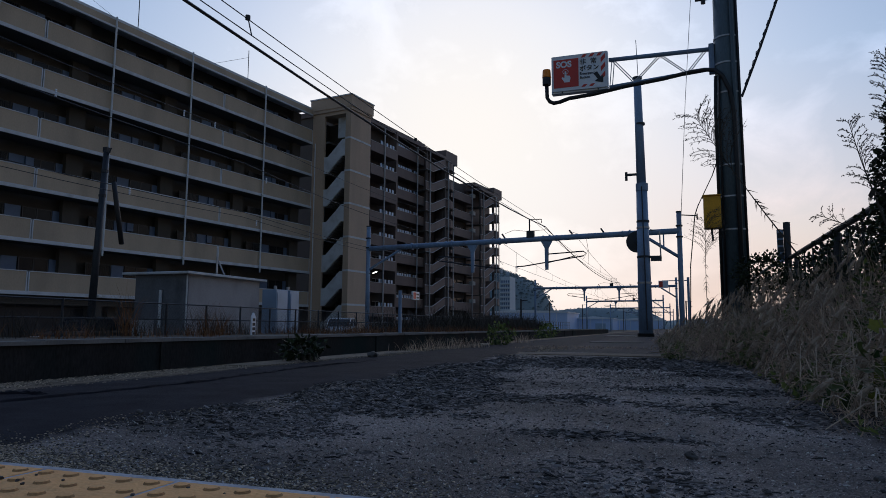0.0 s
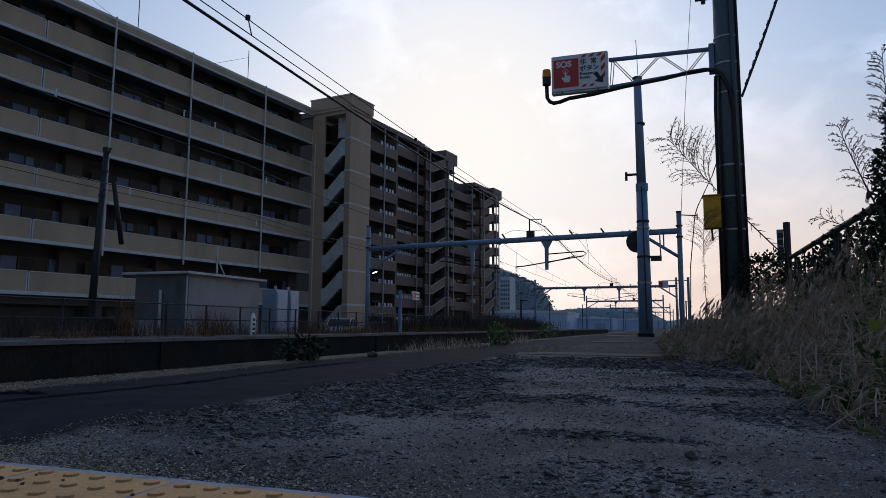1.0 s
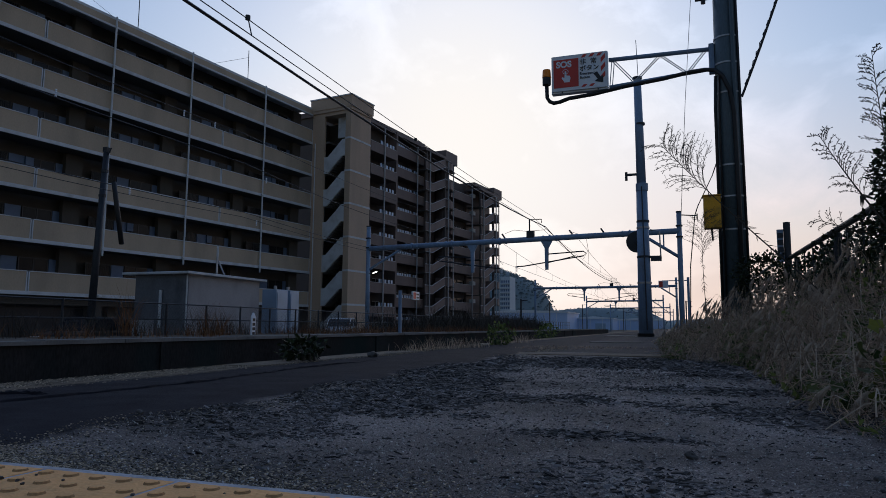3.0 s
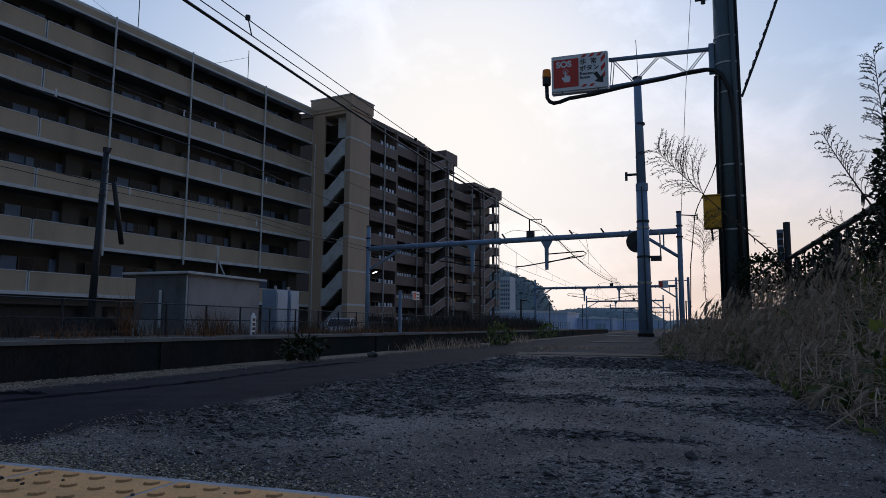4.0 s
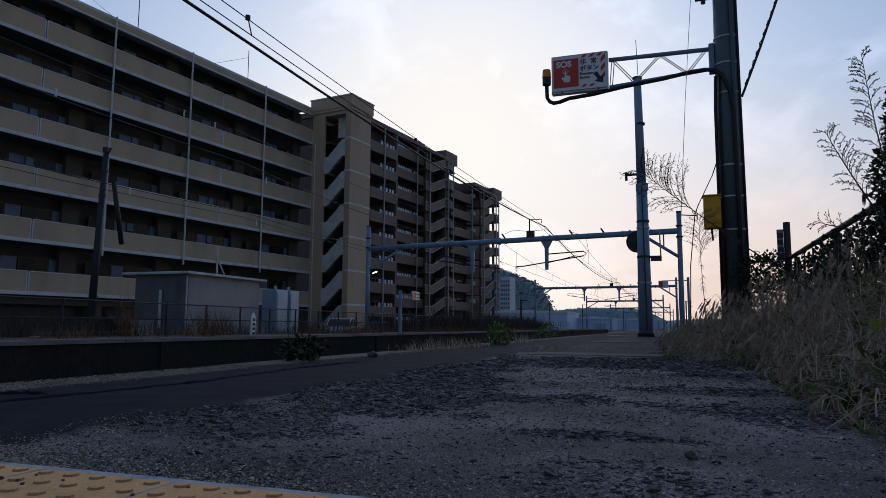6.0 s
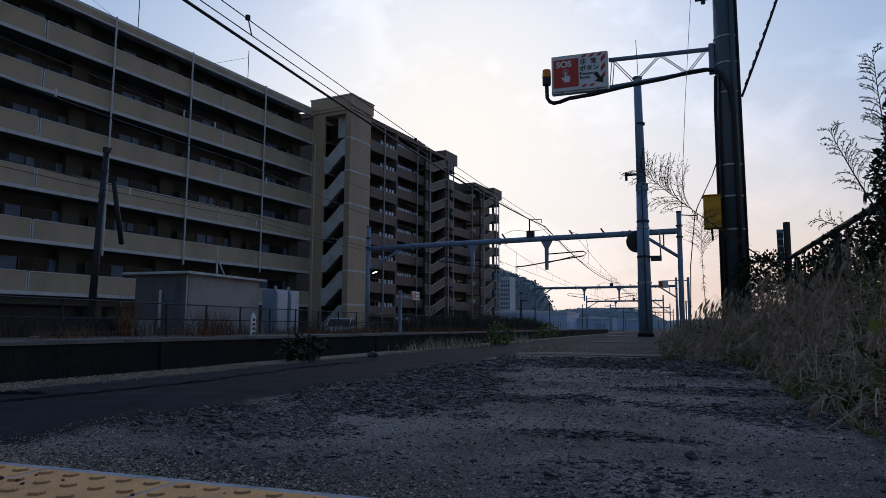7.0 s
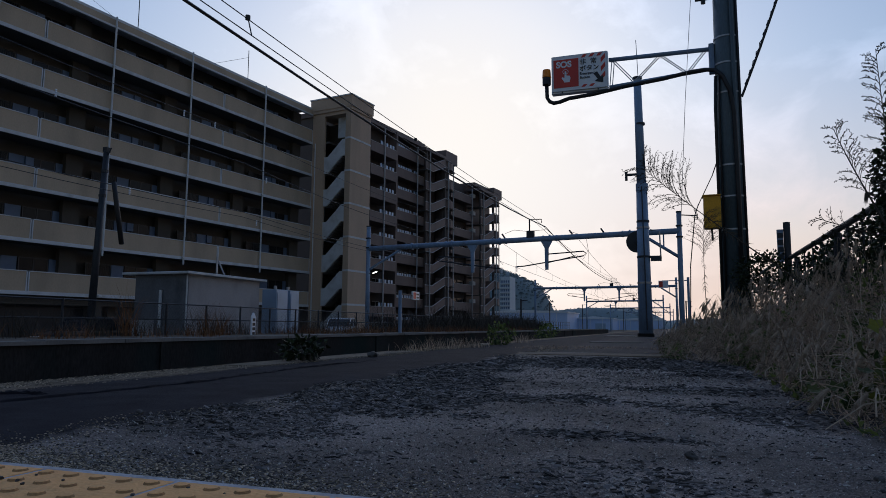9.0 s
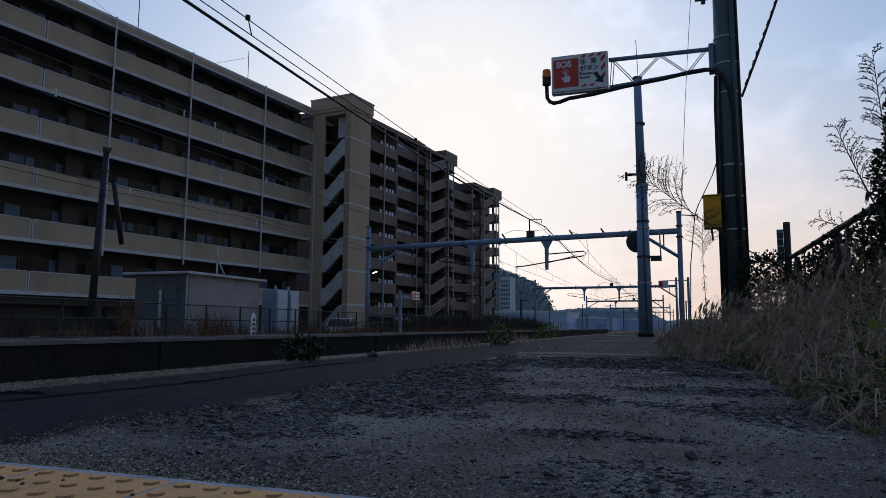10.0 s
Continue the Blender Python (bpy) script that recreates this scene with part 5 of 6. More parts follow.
def verge_rim(y):
    """How far the weeds have crept over the platform."""
    if y < 5.3:
        return 0.46
    return 0.46 - 0.6 * min(1, (y - 5.3) / 1.3) - 0.03 * min(7, max(0, y - 6.6))


def mound(x, y):
    return verge_height(y) * (0.14 + 0.92 * min(1, max(0, x - verge_rim(y)) / (0.85 + 0.5 * min(1, max(0, y - 5.5)))))


def verge(name, ya, yb, count, seed, label, material, heads=0):
    rnd = random.Random(seed)
    g = Geo()
    for k in range(count):
        y = ya + (yb - ya) * rnd.random()
        rim = verge_rim(y)
        x = rim + (1.75 - rim) * rnd.random() ** 0.9 + 0.06 * noise.noise((y * 2, 0, 0))
        h = mound(x, y) * (1 + 0.28 * noise.noise((x * 3.1, y * 2.2, 4.0)))
        if material == "green":
            # in patches, thickest at the foot
            thick = noise.noise((x * 2.2, y * 1.4, 2.0)) + 0.35 - 0.55 * (x - rim)
            if rnd.random() > 0.25 + 1.3 * thick:
                continue
            v = Vector((rnd.gauss(0, 1), rnd.gauss(-0.3, 1), rnd.gauss(0.4, 0.5))).normalized()
            q = rnd.uniform(0.014, 0.042) * (1 + y / 25)
            g.leaf(Vector((x, y, rnd.random() ** 1.2 * h * 0.95)), v, v.cross(Vector((rnd.gauss(0, 1), 0.3, 1))).normalized(), q, q * rnd.uniform(0.5, 0.8))
            continue
        kind = rnd.random()
        if kind < 0.09:      # a bent, broken stalk standing out of the mass
            az, ln = rnd.uniform(0, 6.28), rnd.uniform(0.12, 0.3)
            p = Vector((x, y, h * rnd.uniform(0.3, 0.8)))
            d = Vector((math.sin(az), math.cos(az), rnd.gauss(0.5, 0.7))).normalized()
            e = (d + Vector((rnd.gauss(0, 0.6), rnd.gauss(0, 0.6), rnd.gauss(-0.3, 0.6)))).normalized()
            g.tube([p, p + d * ln * 0.5, p + d * ln * 0.55 + e * ln * 0.5], rnd.uniform(0.0012, 0.0024) * (1 + y / 16), 4, 0.0009, caps=False)
        else:
            z = -0.01 if rnd.random() < 0.2 else h * rnd.uniform(0.05, 0.85)
            blade(g, rnd, (x, y, z), rnd.uniform(0.05, 0.17) * (0.5 + h), rnd.uniform(0, 6.28), rnd.uniform(0.4, 2.1), rnd.uniform(0.0016, 0.005) * (1 + y / 14), rnd.uniform(-1.5, 3.2))
    m = pose(1.0, (ya + yb) / 2, 0)
    for i, v in enumerate(g.v):
        g.v[i] = v - m.translation
    ob = alone(name, g, material, label, "grass", m, kind="stuff")
    if heads:
        g = Geo()
        for k in range(heads):
            y = ya + (yb - ya) * rnd.random()
            rim = verge_rim(y)
            x = rim + 0.05 + (1.45 - rim) * rnd.random()
            hgt = mound(x, y) * rnd.uniform(0.95, 1.35) + 0.05
            az = rnd.gauss(-1.3, 1.3)
            path = arch((x, y, hgt * 0.35), az, hgt * 0.65, rnd.uniform(0.05, 0.14), 0.1, 8)
            g.tube(path, 0.0014, 3, 0.001, caps=False)
            p, d = path[-1], (path[-1] - path[-2]).normalized()
            bend, tip = rnd.uniform(0.15, 0.8), [p]
            for j in range(5):
                d = (d + Vector((math.sin(az) * 0.25, math.cos(az) * 0.25, -bend))).normalized()
                p = p + d * rnd.uniform(0.012, 0.02)
                tip.append(p)
            head(g, rnd, tip, rnd.uniform(0.0075, 0.0125), 30)
        g.v = [v - m.translation for v in g.v]
        tagged(part("seed_head", g, "seed", ob, "pale bristly foxtail heads"), kind="stuff")
    return ob


VERGE = []
for i, (a, c, n) in enumerate(((1.9, 3.0, 4000), (3.0, 4.6, 9500), (4.6, 7.0, 13000), (7.0, 12.0, 13000), (12.0, 26.0, 6500))):
    VERGE.append(verge("dry_grass", a, c, n, 20 + i, "dry straw-coloured weeds and foxtail grass beside the platform", "straw", (4, 34, 95, 160, 60)[i]))
    VERGE.append(verge("green_weeds", a, c, int(n * 0.6), 40 + i, "low green weeds among the dry grass beside the platform", "green"))


def foxtail(x, y, rise, reach, az, seed, thick=0.010):
    rnd = random.Random(seed)
    t = thing("foxtail_grass", pose(x, y, 0), "dry foxtail grass stalk with a drooping bristly seed head", "foxtail", "foxtails beside the platform")
    path = arch((0, 0, 0), az, rise, reach, 0.06, 14)
    part("stalk", tube(path, 0.0014, 5, 0.001), "straw", t)
    p, d = path[-1], (path[-1] - path[-3]).normalized()
    bend, tip = rnd.uniform(0.3, 0.7), [p]
    for j in range(6):
        d = (d + Vector((math.sin(az) * 0.22, math.cos(az) * 0.22, -bend * 0.7))).normalized()
        p = p + d * rnd.uniform(0.013, 0.019)
        tip.append(p)
    h = Geo()
    head(h, rnd, tip, thick, 44)
    part("seed_head", h, "seed", t, "pale bristly seed head")
    lf = Geo()
    blade(lf, rnd, path[6], 0.1, az + rnd.uniform(-1.5, 1.5), 0.5, 0.004, 1.6)
    part("leaf_blade", lf, "straw", t)
    return t


FOX = []
rnd = random.Random(77)
for k in range(100):
    y = 2.6 + 7.0 * (k / 100) ** 1.1 + rnd.uniform(-0.2, 0.2)
    x = verge_rim(y) + 0.08 + rnd.random() * (0.6 if y < 5 else 1.0)
    hgt = (mound(x, y) + 0.08) * rnd.uniform(1.0, 1.35)
    FOX.append((foxtail(x, y, hgt, rnd.uniform(0.05, 0.16), rnd.gauss(-1.4, 1.0), 100 + k, rnd.uniform(0.007, 0.0115)), rnd.uniform(0.6, 1.4), rnd.random() * 6))
# the low ones that hang over the asphalt
for x, y, hgt, reach in ((0.62, 4.4, 0.34, 0.42), (0.60, 3.3, 0.36, 0.2), (0.72, 2.9, 0.3, 0.2), (0.9, 3.0, 0.42, 0.26), (0.75, 3.9, 0.45, 0.3), (0.66, 2.42, 0.16, 0.2), (0.72, 2.36, 0.15, 0.17), (0.5, 3.35, 0.42, 0.1)):
    FOX.append((foxtail(x, y, hgt, reach, -1.5, int(x * 1000 + y * 10), 0.011), 1.6, x * 9))


def tangle():
    """Fallen dry stalks along the foot of the weeds."""
    rnd = random.Random(31)
    g = Geo()
    for k in range(520):
        y = 2.0 + 2.6 * rnd.random()
        x = 0.5 + 0.75 * rnd.random()
        az, r = rnd.uniform(0, 6.28), rnd.uniform(0.03, 0.12)
        z0 = rnd.random() * mound(x, y)
        z1 = max(0, z0 + rnd.gauss(0, 0.05))
        m = Vector((x, y, max(z0, z1) + rnd.uniform(0.0, 0.05)))
        d = Vector((math.cos(az) * r, math.sin(az) * r, 0))
        g.tube([Vector((x, y, z0)) - d, m - d * 0.3, m + d * 0.4, Vector((x, y, z1)) + d], rnd.uniform(0.0009, 0.002), 4, 0.0007, caps=False)
    for k in range(150):
        y = 2.1 + 2.2 * rnd.random()
        x = 0.46 + 0.5 * rnd.random()
        p, az = Vector((x, y, 0.03 + rnd.random() * mound(x, y) * 1.1)), rnd.uniform(0, 6.28)
        blade(g, rnd, p, rnd.uniform(0.12, 0.34), az, rnd.uniform(-0.4, 1.6), rnd.uniform(0.003, 0.0075), rnd.uniform(1.0, 4.2))
    for k in range(46):
        y = 2.2 + 1.9 * rnd.random()
        x = 0.5 + 0.35 * rnd.random()
        top = Vector((x, y, mound(x, y) * rnd.uniform(0.5, 1.1)))
        foot = top + Vector((rnd.uniform(-0.22, 0.12), rnd.uniform(-0.25, 0.1), 0))
        foot.z = max(0.0, top.z - rnd.uniform(0.08, 0.3))
        g.tube([top, top.lerp(foot, 0.5) + Vector((rnd.gauss(0, 0.02), 0, 0.03)), foot], 0.0026, 5, 0.0014, caps=False)
    alone("dry_stalks", g, "seed", "tangle of bent pale dry stalks at the verge", "dry stalks", kind="stuff")


tangle()


def leaf_cloud(g, rnd, centre, radius, count, size, flat=0.8, lobes=False):
    c = Vector(centre)
    for k in range(count):
        v = Vector((rnd.gauss(0, 1), rnd.gauss(0, 1), rnd.gauss(0, 1))).normalized()
        rr = rnd.uniform(0.55, 1.05) * (1 + 0.35 * noise.noise(v * 2.2 + c))
        p = c + Vector((v.x * radius[0], v.y * radius[1], v.z * radius[2])) * rr
        a = (v + Vector((rnd.gauss(0, 0.7), rnd.gauss(0, 0.7), rnd.gauss(-0.2, 0.7)))).normalized()
        s = a.cross(Vector((rnd.gauss(0, 1), rnd.gauss(0, 1), 1))).normalized()
        q = size * rnd.uniform(0.6, 1.3)
        if lobes:
            g.lobed(p, a, s, q)
        else:
            g.leaf(p, a, s, q, q * flat)


def shrub(name, m, clumps, size, label, material="ivy", seed=1, stems=6):
    rnd = random.Random(seed)
    t = thing(name, m, label, "shrub")
    g = Geo()
    for c, r, n in clumps:
        leaf_cloud(g, rnd, c, r, n, size, lobes=material == "vine")
    part("foliage", g, material, t)
    for k in range(stems):
        c = clumps[k % len(clumps)][0]
        x, y = rnd.uniform(-0.1, 0.1), rnd.uniform(-0.1, 0.1)
        part("branch", tube([(x, y, 0), (x + c[0] * 0.4, y + c[1] * 0.4, c[2] * 0.5), (c[0], c[1], c[2])], 0.014, 6, 0.005), "stalk", t)
    return t


shrub("ivy_shrub", pose(1.6, 5.45, 0), [((0.0, 0, 0.5), (0.4, 0.6, 0.5), 1500), ((0.0, 0.4, 0.95), (0.3, 0.5, 0.26), 1300), ((-0.12, -0.3, 1.0), (0.2, 0.4, 0.28), 1500), ((-0.02, -0.1, 1.3), (0.18, 0.3, 0.32), 1500), ((0.02, -0.2, 1.65), (0.12, 0.18, 0.35), 700), ((-0.03, -0.55, 1.15), (0.16, 0.3, 0.4), 1100), ((-0.14, -0.25, 1.62), (0.07, 0.12, 0.36), 700), ((-0.2, -0.25, 1.3), (0.12, 0.15, 0.25), 600)], 0.038, "dark green ivy shrub climbing over the platform fence", seed=3)
shrub("ivy_shrub", pose(1.65, 8.2, 0), [((0, 0, 0.5), (0.4, 1.2, 0.45), 1800), ((0, 0.7, 0.9), (0.3, 0.6, 0.32), 1500), ((0, -0.6, 0.9), (0.3, 0.7, 0.34), 1700)], 0.05, "dark green ivy shrub climbing over the platform fence", seed=4)
shrub("ivy_shrub", pose(1.35, 10.3, 0), [((0, 0, 0.6), (0.5, 0.6, 0.5), 1500), ((-0.15, 0.2, 1.05), (0.42, 0.45, 0.28), 1400)], 0.05, "dark green leafy shrub beside the pole", seed=5)
shrub("creeping_weed", pose(0.95, 2.55, 0), [((-0.36, 0.2, 0.06), (0.2, 0.35, 0.05), 34), ((-0.28, -0.05, 0.12), (0.16, 0.3, 0.1), 44), ((-0.2, 0.05, 0.2), (0.1, 0.26, 0.12), 40)], 0.046, "low creeping vine with yellow-green leaves over the asphalt", "vine", 6, 3)
shrub("creeping_weed", pose(0.55, 6.6, 0), [((0, 0, 0.12), (0.15, 1.6, 0.12), 500), ((0.2, 2.5, 0.15), (0.2, 2.0, 0.2), 500)], 0.04, "low leafy green weeds at the asphalt's rim", "green", 7, 2)
shrub("weed_clump", pose(-2.82, 4.75, 0), [((0, 0, 0.10), (0.13, 0.25, 0.09), 320)], 0.045, "dark green weed growing on the platform edge", "ivy", 8, 3)
shrub("weed_clump", pose(-2.6, 10.2, 0), [((0, 0, 0.16), (0.2, 0.35, 0.16), 260)], 0.06, "green weed growing on the platform edge", "green", 9, 3)
shrub("weed_clump", pose(-3.2, 17.5, -0.05), [((0, 0, 0.2), (0.25, 0.5, 0.2), 220)], 0.08, "green weed growing on the platform edge", "green", 10, 3)


def tufts(name, spots, material, label, seed, tall=0.5, n=70, spread=0.3, width=0.008):
    rnd = random.Random(seed)
    g = Geo()
    for x, y, z, s in spots:
        for k in range(int(n * s)):
            blade(g, rnd, (x + rnd.gauss(0, spread * s), y + rnd.gauss(0, spread * s), z), tall * s * rnd.uniform(0.5, 1.2), rnd.uniform(0, 6.28), rnd.uniform(0, 0.5), width, rnd.uniform(0.2, 1.4))
    alone(name, g, material, label, "grass", kind="stuff")


tufts("dry_grass", [(-2.85, 8.1, 0, 0.6), (-2.7, 8.8, 0, 0.6), (-2.9, 7.4, 0, 0.4), (-2.75, 11.5, 0, 0.6), (-2.95, 13.5, 0, 0.6)], "straw", "dry grass tufts on the platform edge", 51, 0.26, 170, 0.26, 0.007)
rr = random.Random(8)
tufts("dry_grass", [(-1.0 + rr.uniform(-0.9, 1.0), 8.9 + rr.uniform(-0.35, 0.6), -0.01, 0.35) for k in range(40)], "straw", "low dry grass across a seam of the platform", 52, 0.12, 60, 0.35, 0.006)
tufts("dry_grass", [(-12.2 - 3.0 * rr.random(), 2 + 62 * rr.random(), -0.06, rr.uniform(0.6, 1.2)) for k in range(75)], "rust", "rusty brown dry weeds on the far platform", 53, 0.42, 60, 0.35, 0.012)
tufts("dry_grass", [(-14.2 - 1.2 * rr.random(), 10 + 26 * rr.random(), -0.06, rr.uniform(0.7, 1.3)) for k in range(40)], "stalk", "tall grey dry weeds along the fence", 54, 0.8, 40, 0.2, 0.012)
tufts("dry_grass", [(-14.5 - 1.6 * rr.random(), 36 + 40 * rr.random(), -0.06, rr.uniform(0.8, 1.5)) for k in range(110)], "stalk", "tall dark weeds and scrub along the fence", 55, 1.2, 60, 0.5, 0.03)
for x, y, s in ((-14.6, 15.1, 1.5), (-14.5, 18.3, 1.2), (-14.4, 19.0, 1.1)):
    tufts("dry_weed", [(x, y, -0.06, 1.0)], "rust", "tall rusty orange dry weed by the fence", int(y * 10), s, 60, 0.12, 0.014)


def plume(base, length, turn, side_bias, seed, label, density=1.0, spread=0.23, first=0.64):
    """A tall weed with a feathery seed plume: the stalk stands on its own z axis, its branches fan out to both sides."""
    rnd = random.Random(seed)
    t = thing("tall_weed", base, label, "weed", "tall weeds by the fence")
    stem = [Vector((0.025 * length * max(0.0, (k / 14 - 0.35) / 0.65) ** 2, 0, length * k / 14)) for k in range(15)]
    part("stalk", tube(stem, 0.0075, 6, 0.0018), "stalk", t)
    g, sd = Geo(), Geo()
    count = int(30 * density)
    for k in range(count):
        u = first + (1 - first) * k / count
        c = min(13, int(u * 14))
        p = stem[c].lerp(stem[c + 1], u * 14 - c)
        s = side_bias if rnd.random() < 0.6 else -side_bias
        ln = length * spread * (1.2 - u) / (1.2 - first) * rnd.uniform(0.75, 1.25) * (1.1 if s == side_bias else 0.75) + 0.05
        out = Vector((s * rnd.uniform(0.6, 1.0), rnd.uniform(-0.45, 0.45), 0)).normalized()
        path = [p]
        for j in range(1, 7):
            f = j / 6
            path.append(p + out * ln * (0.30 * f + 0.42 * f * f) + Vector((0, 0, ln * (0.95 * f - 0.3 * f * f))))
        g.tube(path, 0.0024, 4, 0.001, caps=False)
        twigs = max(4, int(11 * density ** 0.5))
        for j in range(twigs):
            f = 0.22 + 0.78 * (j + rnd.random()) / twigs
            c = min(5, int(f * 6))
            a = path[c].lerp(path[c + 1], f * 6 - c)
            d = (path[c + 1] - path[c]).normalized()
            v = (d + Vector((rnd.gauss(0, 0.7), rnd.gauss(0, 0.7), rnd.gauss(0.1, 0.5)))).normalized()
            e = a + v * ln * rnd.uniform(0.10, 0.24)
            g.tube([a, a.lerp(e, 0.5) + Vector((0, 0, 0.003)), e], 0.0009, 3, 0.0006, caps=False)
            for q in range(10):
                b = a.lerp(e, rnd.uniform(0.25, 1.05))
                w = (v + Vector((rnd.gauss(0, 0.9), rnd.gauss(0, 0.9), rnd.gauss(0, 0.9)))).normalized()
                sd.leaf(b, w, w.cross(Vector((0.1, 1, 0.2))).normalized(), rnd.uniform(0.0045, 0.009), 0.0034)
    for k in range(22):
        lf = Geo()
        u = rnd.uniform(0.3, first + 0.05) * 14
        p = stem[int(u)].lerp(stem[int(u) + 1], u - int(u))
        v = Vector((rnd.choice((-1, 1)) * 0.7, rnd.uniform(-0.6, 0.6), -0.9)).normalized()
        lf.strip([p, p + v * 0.02 + Vector((0, 0, 0.008)), p + v * rnd.uniform(0.04, 0.075)], v.cross(Vector((0, 1, 0))).normalized(), 0.009, 0.001)
        part("withered_leaf", lf, "stalk", t)
    tagged(part("plume", g, "stalk", t, "fine branching seed plume"), kind="stuff")
    tagged(part("seed_fluff", sd, "stalk", t, "greyish brown seeds"), kind="stuff")
    return t


def lean(place, turn, degrees):
    """Pose of a weed that leans to its left across the line of sight."""
    return pose(*place, 0, 0, turn) @ pose(0, 0, 0, 0, -degrees, 0)


WEEDS = [
    ((1.05, 5.15, 0.4), -11.5, plume(lean((1.05, 5.15, 0.4), -11.5, 36), 1.72, -11.5, 1, 61, "tall dry weed with a feathery seed plume leaning in the wind", 1.15, 0.155, 0.70)),
    ((1.36, 4.75, 0.6), -13.0, plume(lean((1.36, 4.75, 0.6), -13, 3), 1.45, -13, -1, 62, "tall leafy weed with dark seed plume by the fence", 1.3, 0.09, 0.3)),
    ((1.24, 4.76, 0.9), -13.0, plume(lean((1.24, 4.76, 0.9), -13, 20), 0.72, -13, 1, 63, "slender dry weed with a seed plume by the fence", 0.8, 0.17, 0.3)),
    ((0.40, 9.7, 0.0), -2.0, plume(lean((0.40, 9.7, 0), -2, 2), 1.75, -2, 1, 64, "tall thin dry reed with a sparse plume", 1.0, 0.2, 0.7)),
    ((1.43, 5.5, 0.92), -13.0, plume(lean((1.43, 5.5, 0.92), -13, 68), 0.48, -13, 1, 65, "thin arching grass plume over the fence rail", 0.35, 0.2, 0.5)),
]


# ---- the distance ----
def far_block(m, w, d, hgt, storeys, label):
    t = thing("tower_block", m, label, "apartment building")
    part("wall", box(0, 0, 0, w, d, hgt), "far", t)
    pane = box(0, -0.15, 0, w * 0.16, 0, 1.4).mesh("pane")
    for k in range(storeys):
        z = 2 + (hgt - 3) / storeys * k
        part("balcony", box(-0.2, -0.9, z - 0.9, w + 0.2, -0.01, z - 0.1), "far", t)
        # Panes borrow the blue door paint: haze put into their colour.
        for c in range(4):
            part("window", pane, "door", t, m=pose(w * (0.06 + 0.24 * c), -0.02, z))


far_block(pose(-98.2, 389, -2), 5.6, 14, 31.7, 11, "distant white apartment tower")


def hill(name, centre, size, hgt, seed, label, trees=900):
    rnd = random.Random(seed)
    n = 40
    t = thing(name, pose(*centre), label, "hill", kind="structure")
    g = Geo()
    for j in range(n + 1):
        for i in range(n + 1):
            u, w = i / n * 2 - 1, j / n * 2 - 1
            r = max(0.0, 1 - math.sqrt(u * u + w * w))
            z = hgt * (math.sin(min(1, r * 2.1) * math.pi / 2)) * (1 + 0.18 * noise.noise((u * 2.5 + seed, w * 2.5, 0)))
            g.v.append(Vector((u * size[0], w * size[1], z)))
    g.f = [[j * (n + 1) + i, j * (n + 1) + i + 1, (j + 1) * (n + 1) + i + 1, (j + 1) * (n + 1) + i] for j in range(n) for i in range(n)]
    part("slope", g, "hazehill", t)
    c = Geo()
    verts = list(g.v)
    for k in range(trees):
        p = rnd.choice(verts) + Vector((rnd.uniform(-3, 3), rnd.uniform(-3, 3), 0))
        if p.z < 1:
            continue
        s = rnd.uniform(0.6, 1.3)
        for q in range(7):
            v = Vector((rnd.gauss(0, 1), rnd.gauss(0, 1), rnd.gauss(0.4, 0.8))).normalized()
            c.leaf(p + v * s * 0.15, v, v.cross(Vector((0.2, 0.9, 0.3))).normalized(), s, s * 0.9)
    tagged(part("woodland", c, "wood", t, "blue-green trees with haze mixed into their colour"), kind="stuff")


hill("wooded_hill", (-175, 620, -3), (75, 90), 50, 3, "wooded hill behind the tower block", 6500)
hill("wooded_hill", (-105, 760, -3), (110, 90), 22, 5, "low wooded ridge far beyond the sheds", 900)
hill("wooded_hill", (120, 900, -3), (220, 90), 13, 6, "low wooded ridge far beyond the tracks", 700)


def shed(m, w, d, hgt, label):
    t = thing("industrial_shed", m, label, "industrial shed")
    part("wall", box(0, 0, 0, w, d, hgt), "shed", t)
    part("roof", Geo().prism([(-0.4, -0.4, hgt), (w + 0.4, -0.4, hgt), (w + 0.4, -0.4, hgt + 0.3), (w / 2, -0.4, hgt + 0.9), (-0.4, -0.4, hgt + 0.3)], (0, d + 0.8, 0)), "shedroof", t)
    for k in range(int(w / 4)):
        part("panel_rib", box(1.5 + 4 * k, -0.12, 0, 1.65 + 4 * k, -0.01, hgt - 0.1), "shedroof", t)
    part("door", box(w * 0.55, -0.08, 0, w * 0.55 + 3.5, -0.011, hgt * 0.6), "tank", t)


shed(pose(-62, 217, -0.8), 29, 26, 5.6, "long pale blue industrial shed beyond the tracks")
shed(pose(-34, 240, -0.8), 13, 20, 3.9, "pale blue industrial shed beyond the tracks")
shed(pose(-22, 262, -0.8), 17, 22, 3.6, "white industrial shed beyond the tracks")
for x, y, hh in ((-21, 118, 5.5), (-19.5, 150, 6.0), (-13, 180, 6), (-14.6, 66, 3.8), (1.2, 95, 4.6), (2.0, 130, 5), (-8.7, 205, 6), (-6.0, 240, 6)):
    t = thing("signal_post", pose(x, y, -0.8), "thin dark steel post beside the tracks", "post", "line-side posts")
    part("post", tube([(0, 0, 0), (0, 0, hh)], 0.09, 8), "darksteel", t)
    part("arm", tube([(0, 0, hh - 0.15), (0.7, 0, hh - 0.1)], 0.05, 6), "darksteel", t)
second_sign()


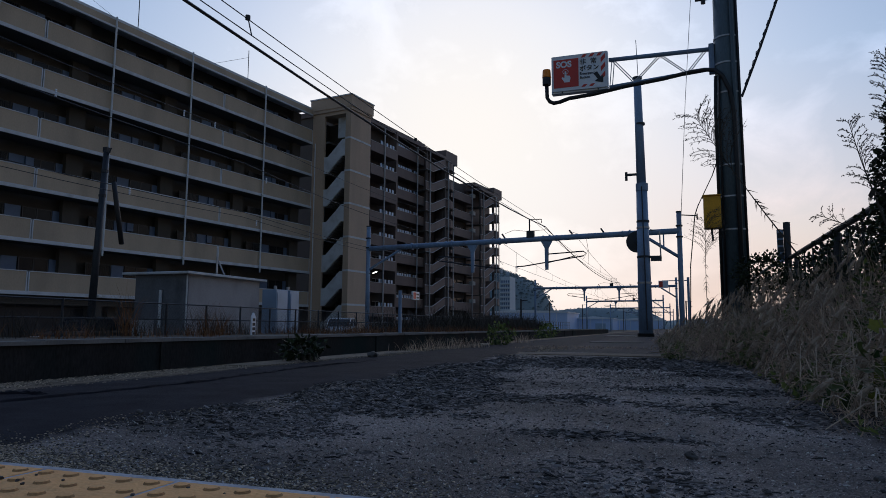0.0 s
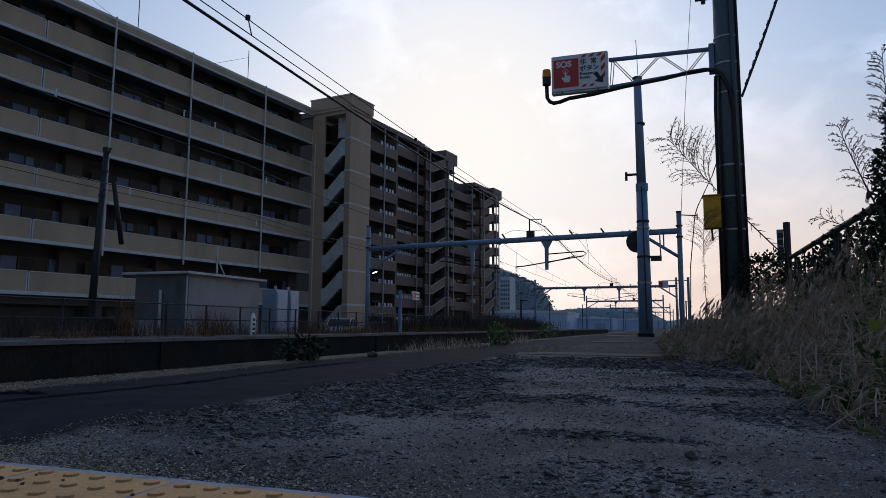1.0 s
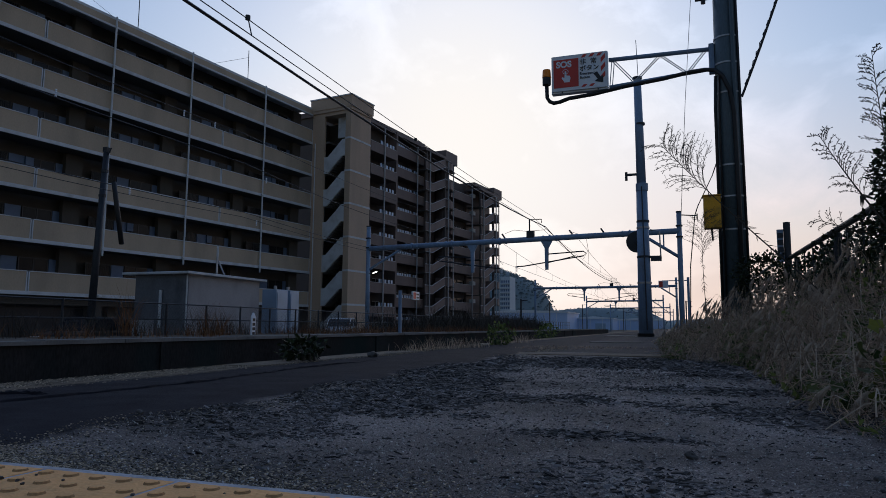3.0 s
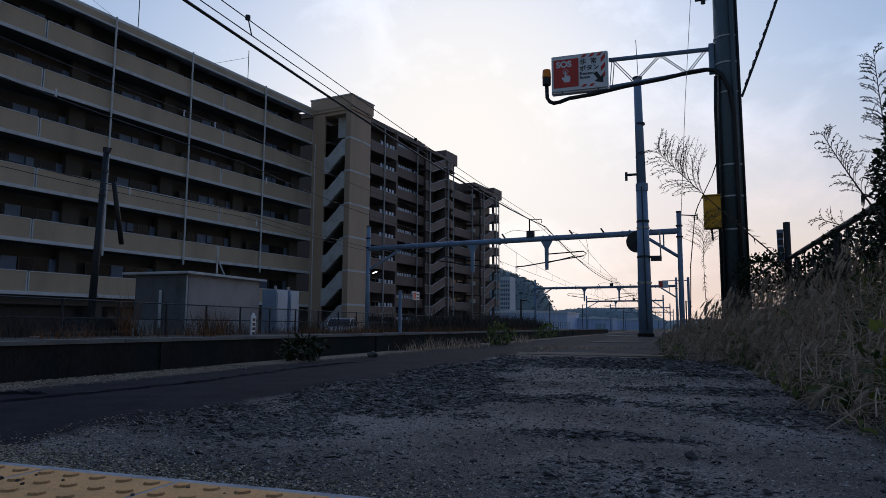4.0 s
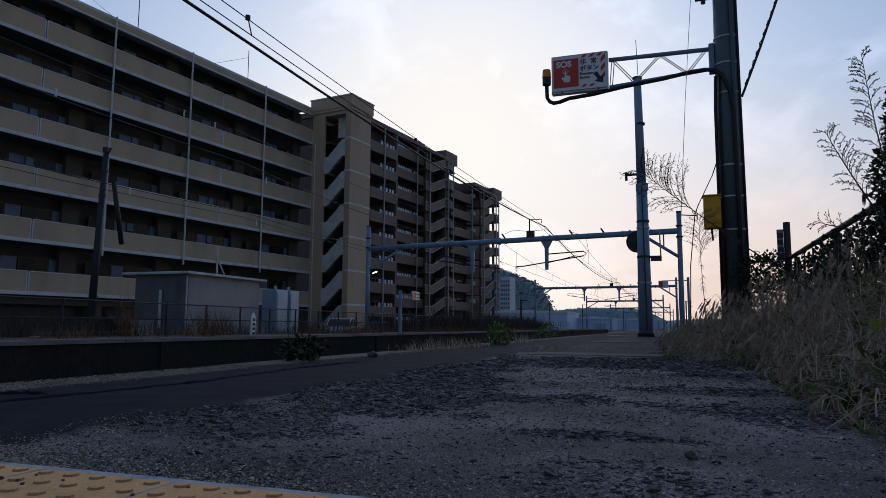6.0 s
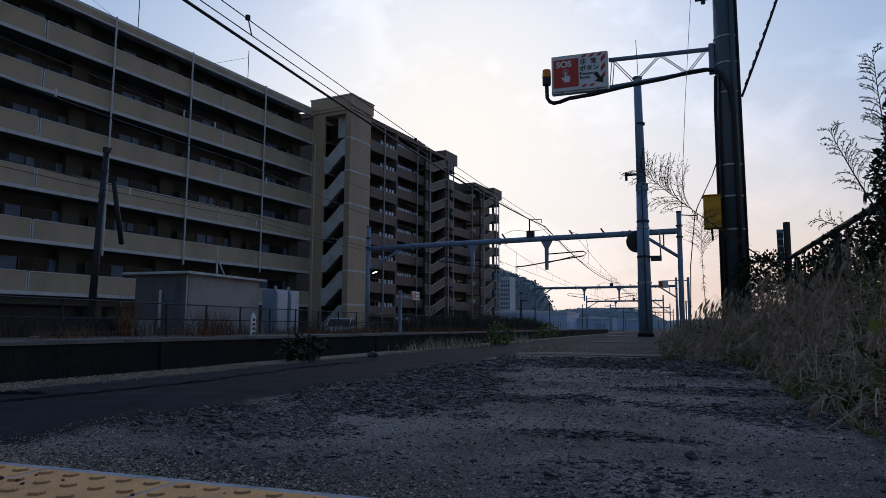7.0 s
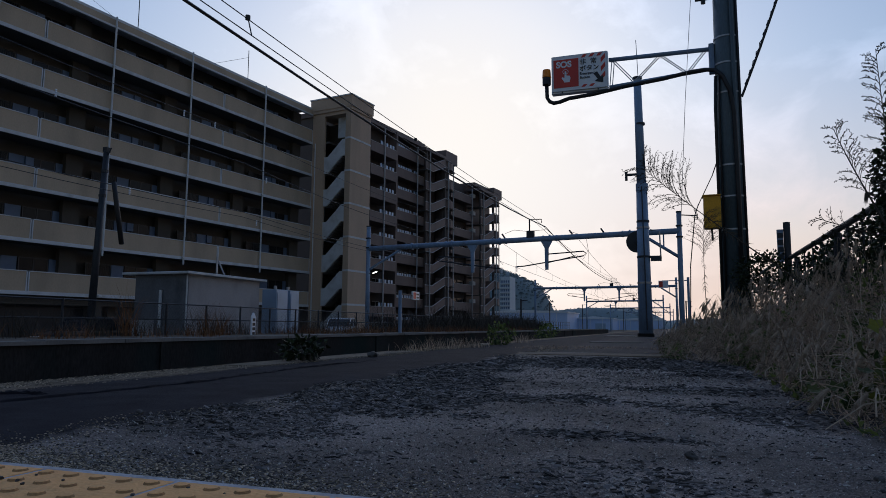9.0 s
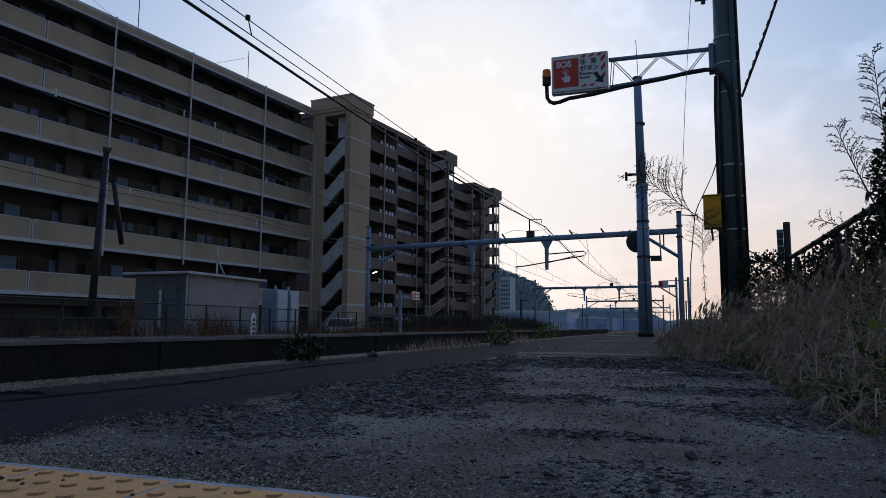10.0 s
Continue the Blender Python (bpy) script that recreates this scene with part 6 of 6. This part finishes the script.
# ---- the moving cloud veil ----
def sky_dome():
    bm = bmesh.new()
    bmesh.ops.create_uvsphere(bm, u_segments=64, v_segments=32, radius=3600)
    bmesh.ops.delete(bm, geom=[v for v in bm.verts if v.co.z < -300], context="VERTS")
    me = bpy.data.meshes.new("cloud_veil")
    bm.to_mesh(me)
    bm.free()
    smooth(me)
    return alone("cloud_veil", me, "cloud", "thin bright evening cloud drifting over the pale sky", "clouds", kind="structure")


CLOUD = sky_dome()


# ---- what moves ----
GUST = [(0, 34), (0.2, 34.6), (0.4, 36), (0.6, 36.6), (0.8, 38.5), (1.0, 42), (1.2, 45), (1.4, 45.5), (1.6, 44.5), (2.0, 43.5), (2.5, 43.8), (3.2, 44.3), (3.8, 44.6), (4.0, 46), (4.3, 49.3), (4.6, 51), (5.0, 52.3), (5.3, 51.6), (5.7, 52), (6.8, 52.3), (7.5, 51.9), (8.0, 52.4), (8.8, 51.0), (9.2, 52), (10, 53)]


def motions():
    walk(CLOUD, [(0, pose(0, 0, 0, 0, 0, 0)), (10, pose(0, 0, 0, -0.35, 0, 1.2))])
    place, turn, ob = WEEDS[0]
    walk(ob, [(t, lean(place, turn, 32.5 + 1.04 * (a - 34))) for t, a in GUST])
    sways = (
        ((0, 4), (1, 4.7), (1.6, 5.6), (2.5, 7), (3.2, 6.8), (4.5, 6.4), (5.0, 8), (5.5, 15), (5.9, 10), (6.8, 7), (7.5, 6), (9, 6), (10, 6.7)),
        ((0, 15), (1, 20), (1.7, 26), (2.5, 30), (3.3, 29), (4.5, 27.5), (5.5, 27), (7.5, 23.5), (9, 22.5), (10, 21)),
        ((0, 1), (1, 2), (2.5, 3), (4, 2.2), (5.5, 4), (7, 3), (8.5, 2), (10, 2.5)),
        ((0, 66), (1, 68), (2.5, 71), (4, 69), (5.5, 73), (7, 70), (8.5, 69), (10, 70)),
    )
    for (place, turn, ob), rows in zip(WEEDS[1:], sways):
        walk(ob, [(t, lean(place, turn, a)) for t, a in rows])
    for ob, gain, ph in FOX:
        x, y, z = ob.location
        rows = []
        for t, a in GUST[::2]:
            rows.append((t, pose(x, y, z, 1.2 * math.sin(2.1 * t + ph), -gain * ((a - 34) * 0.38 + 1.6 * math.sin(2.7 * t + ph)), 0)))
        walk(ob, rows)
    for k, ob in enumerate(VERGE):
        x, y, z = ob.location
        walk(ob, [(t, pose(x, y, z, 0.3 * math.sin(1.9 * t + k), -0.6 - 0.05 * (a - 34) - 0.3 * math.sin(2.3 * t + k), 0)) for t, a in GUST[::3]])


motions()
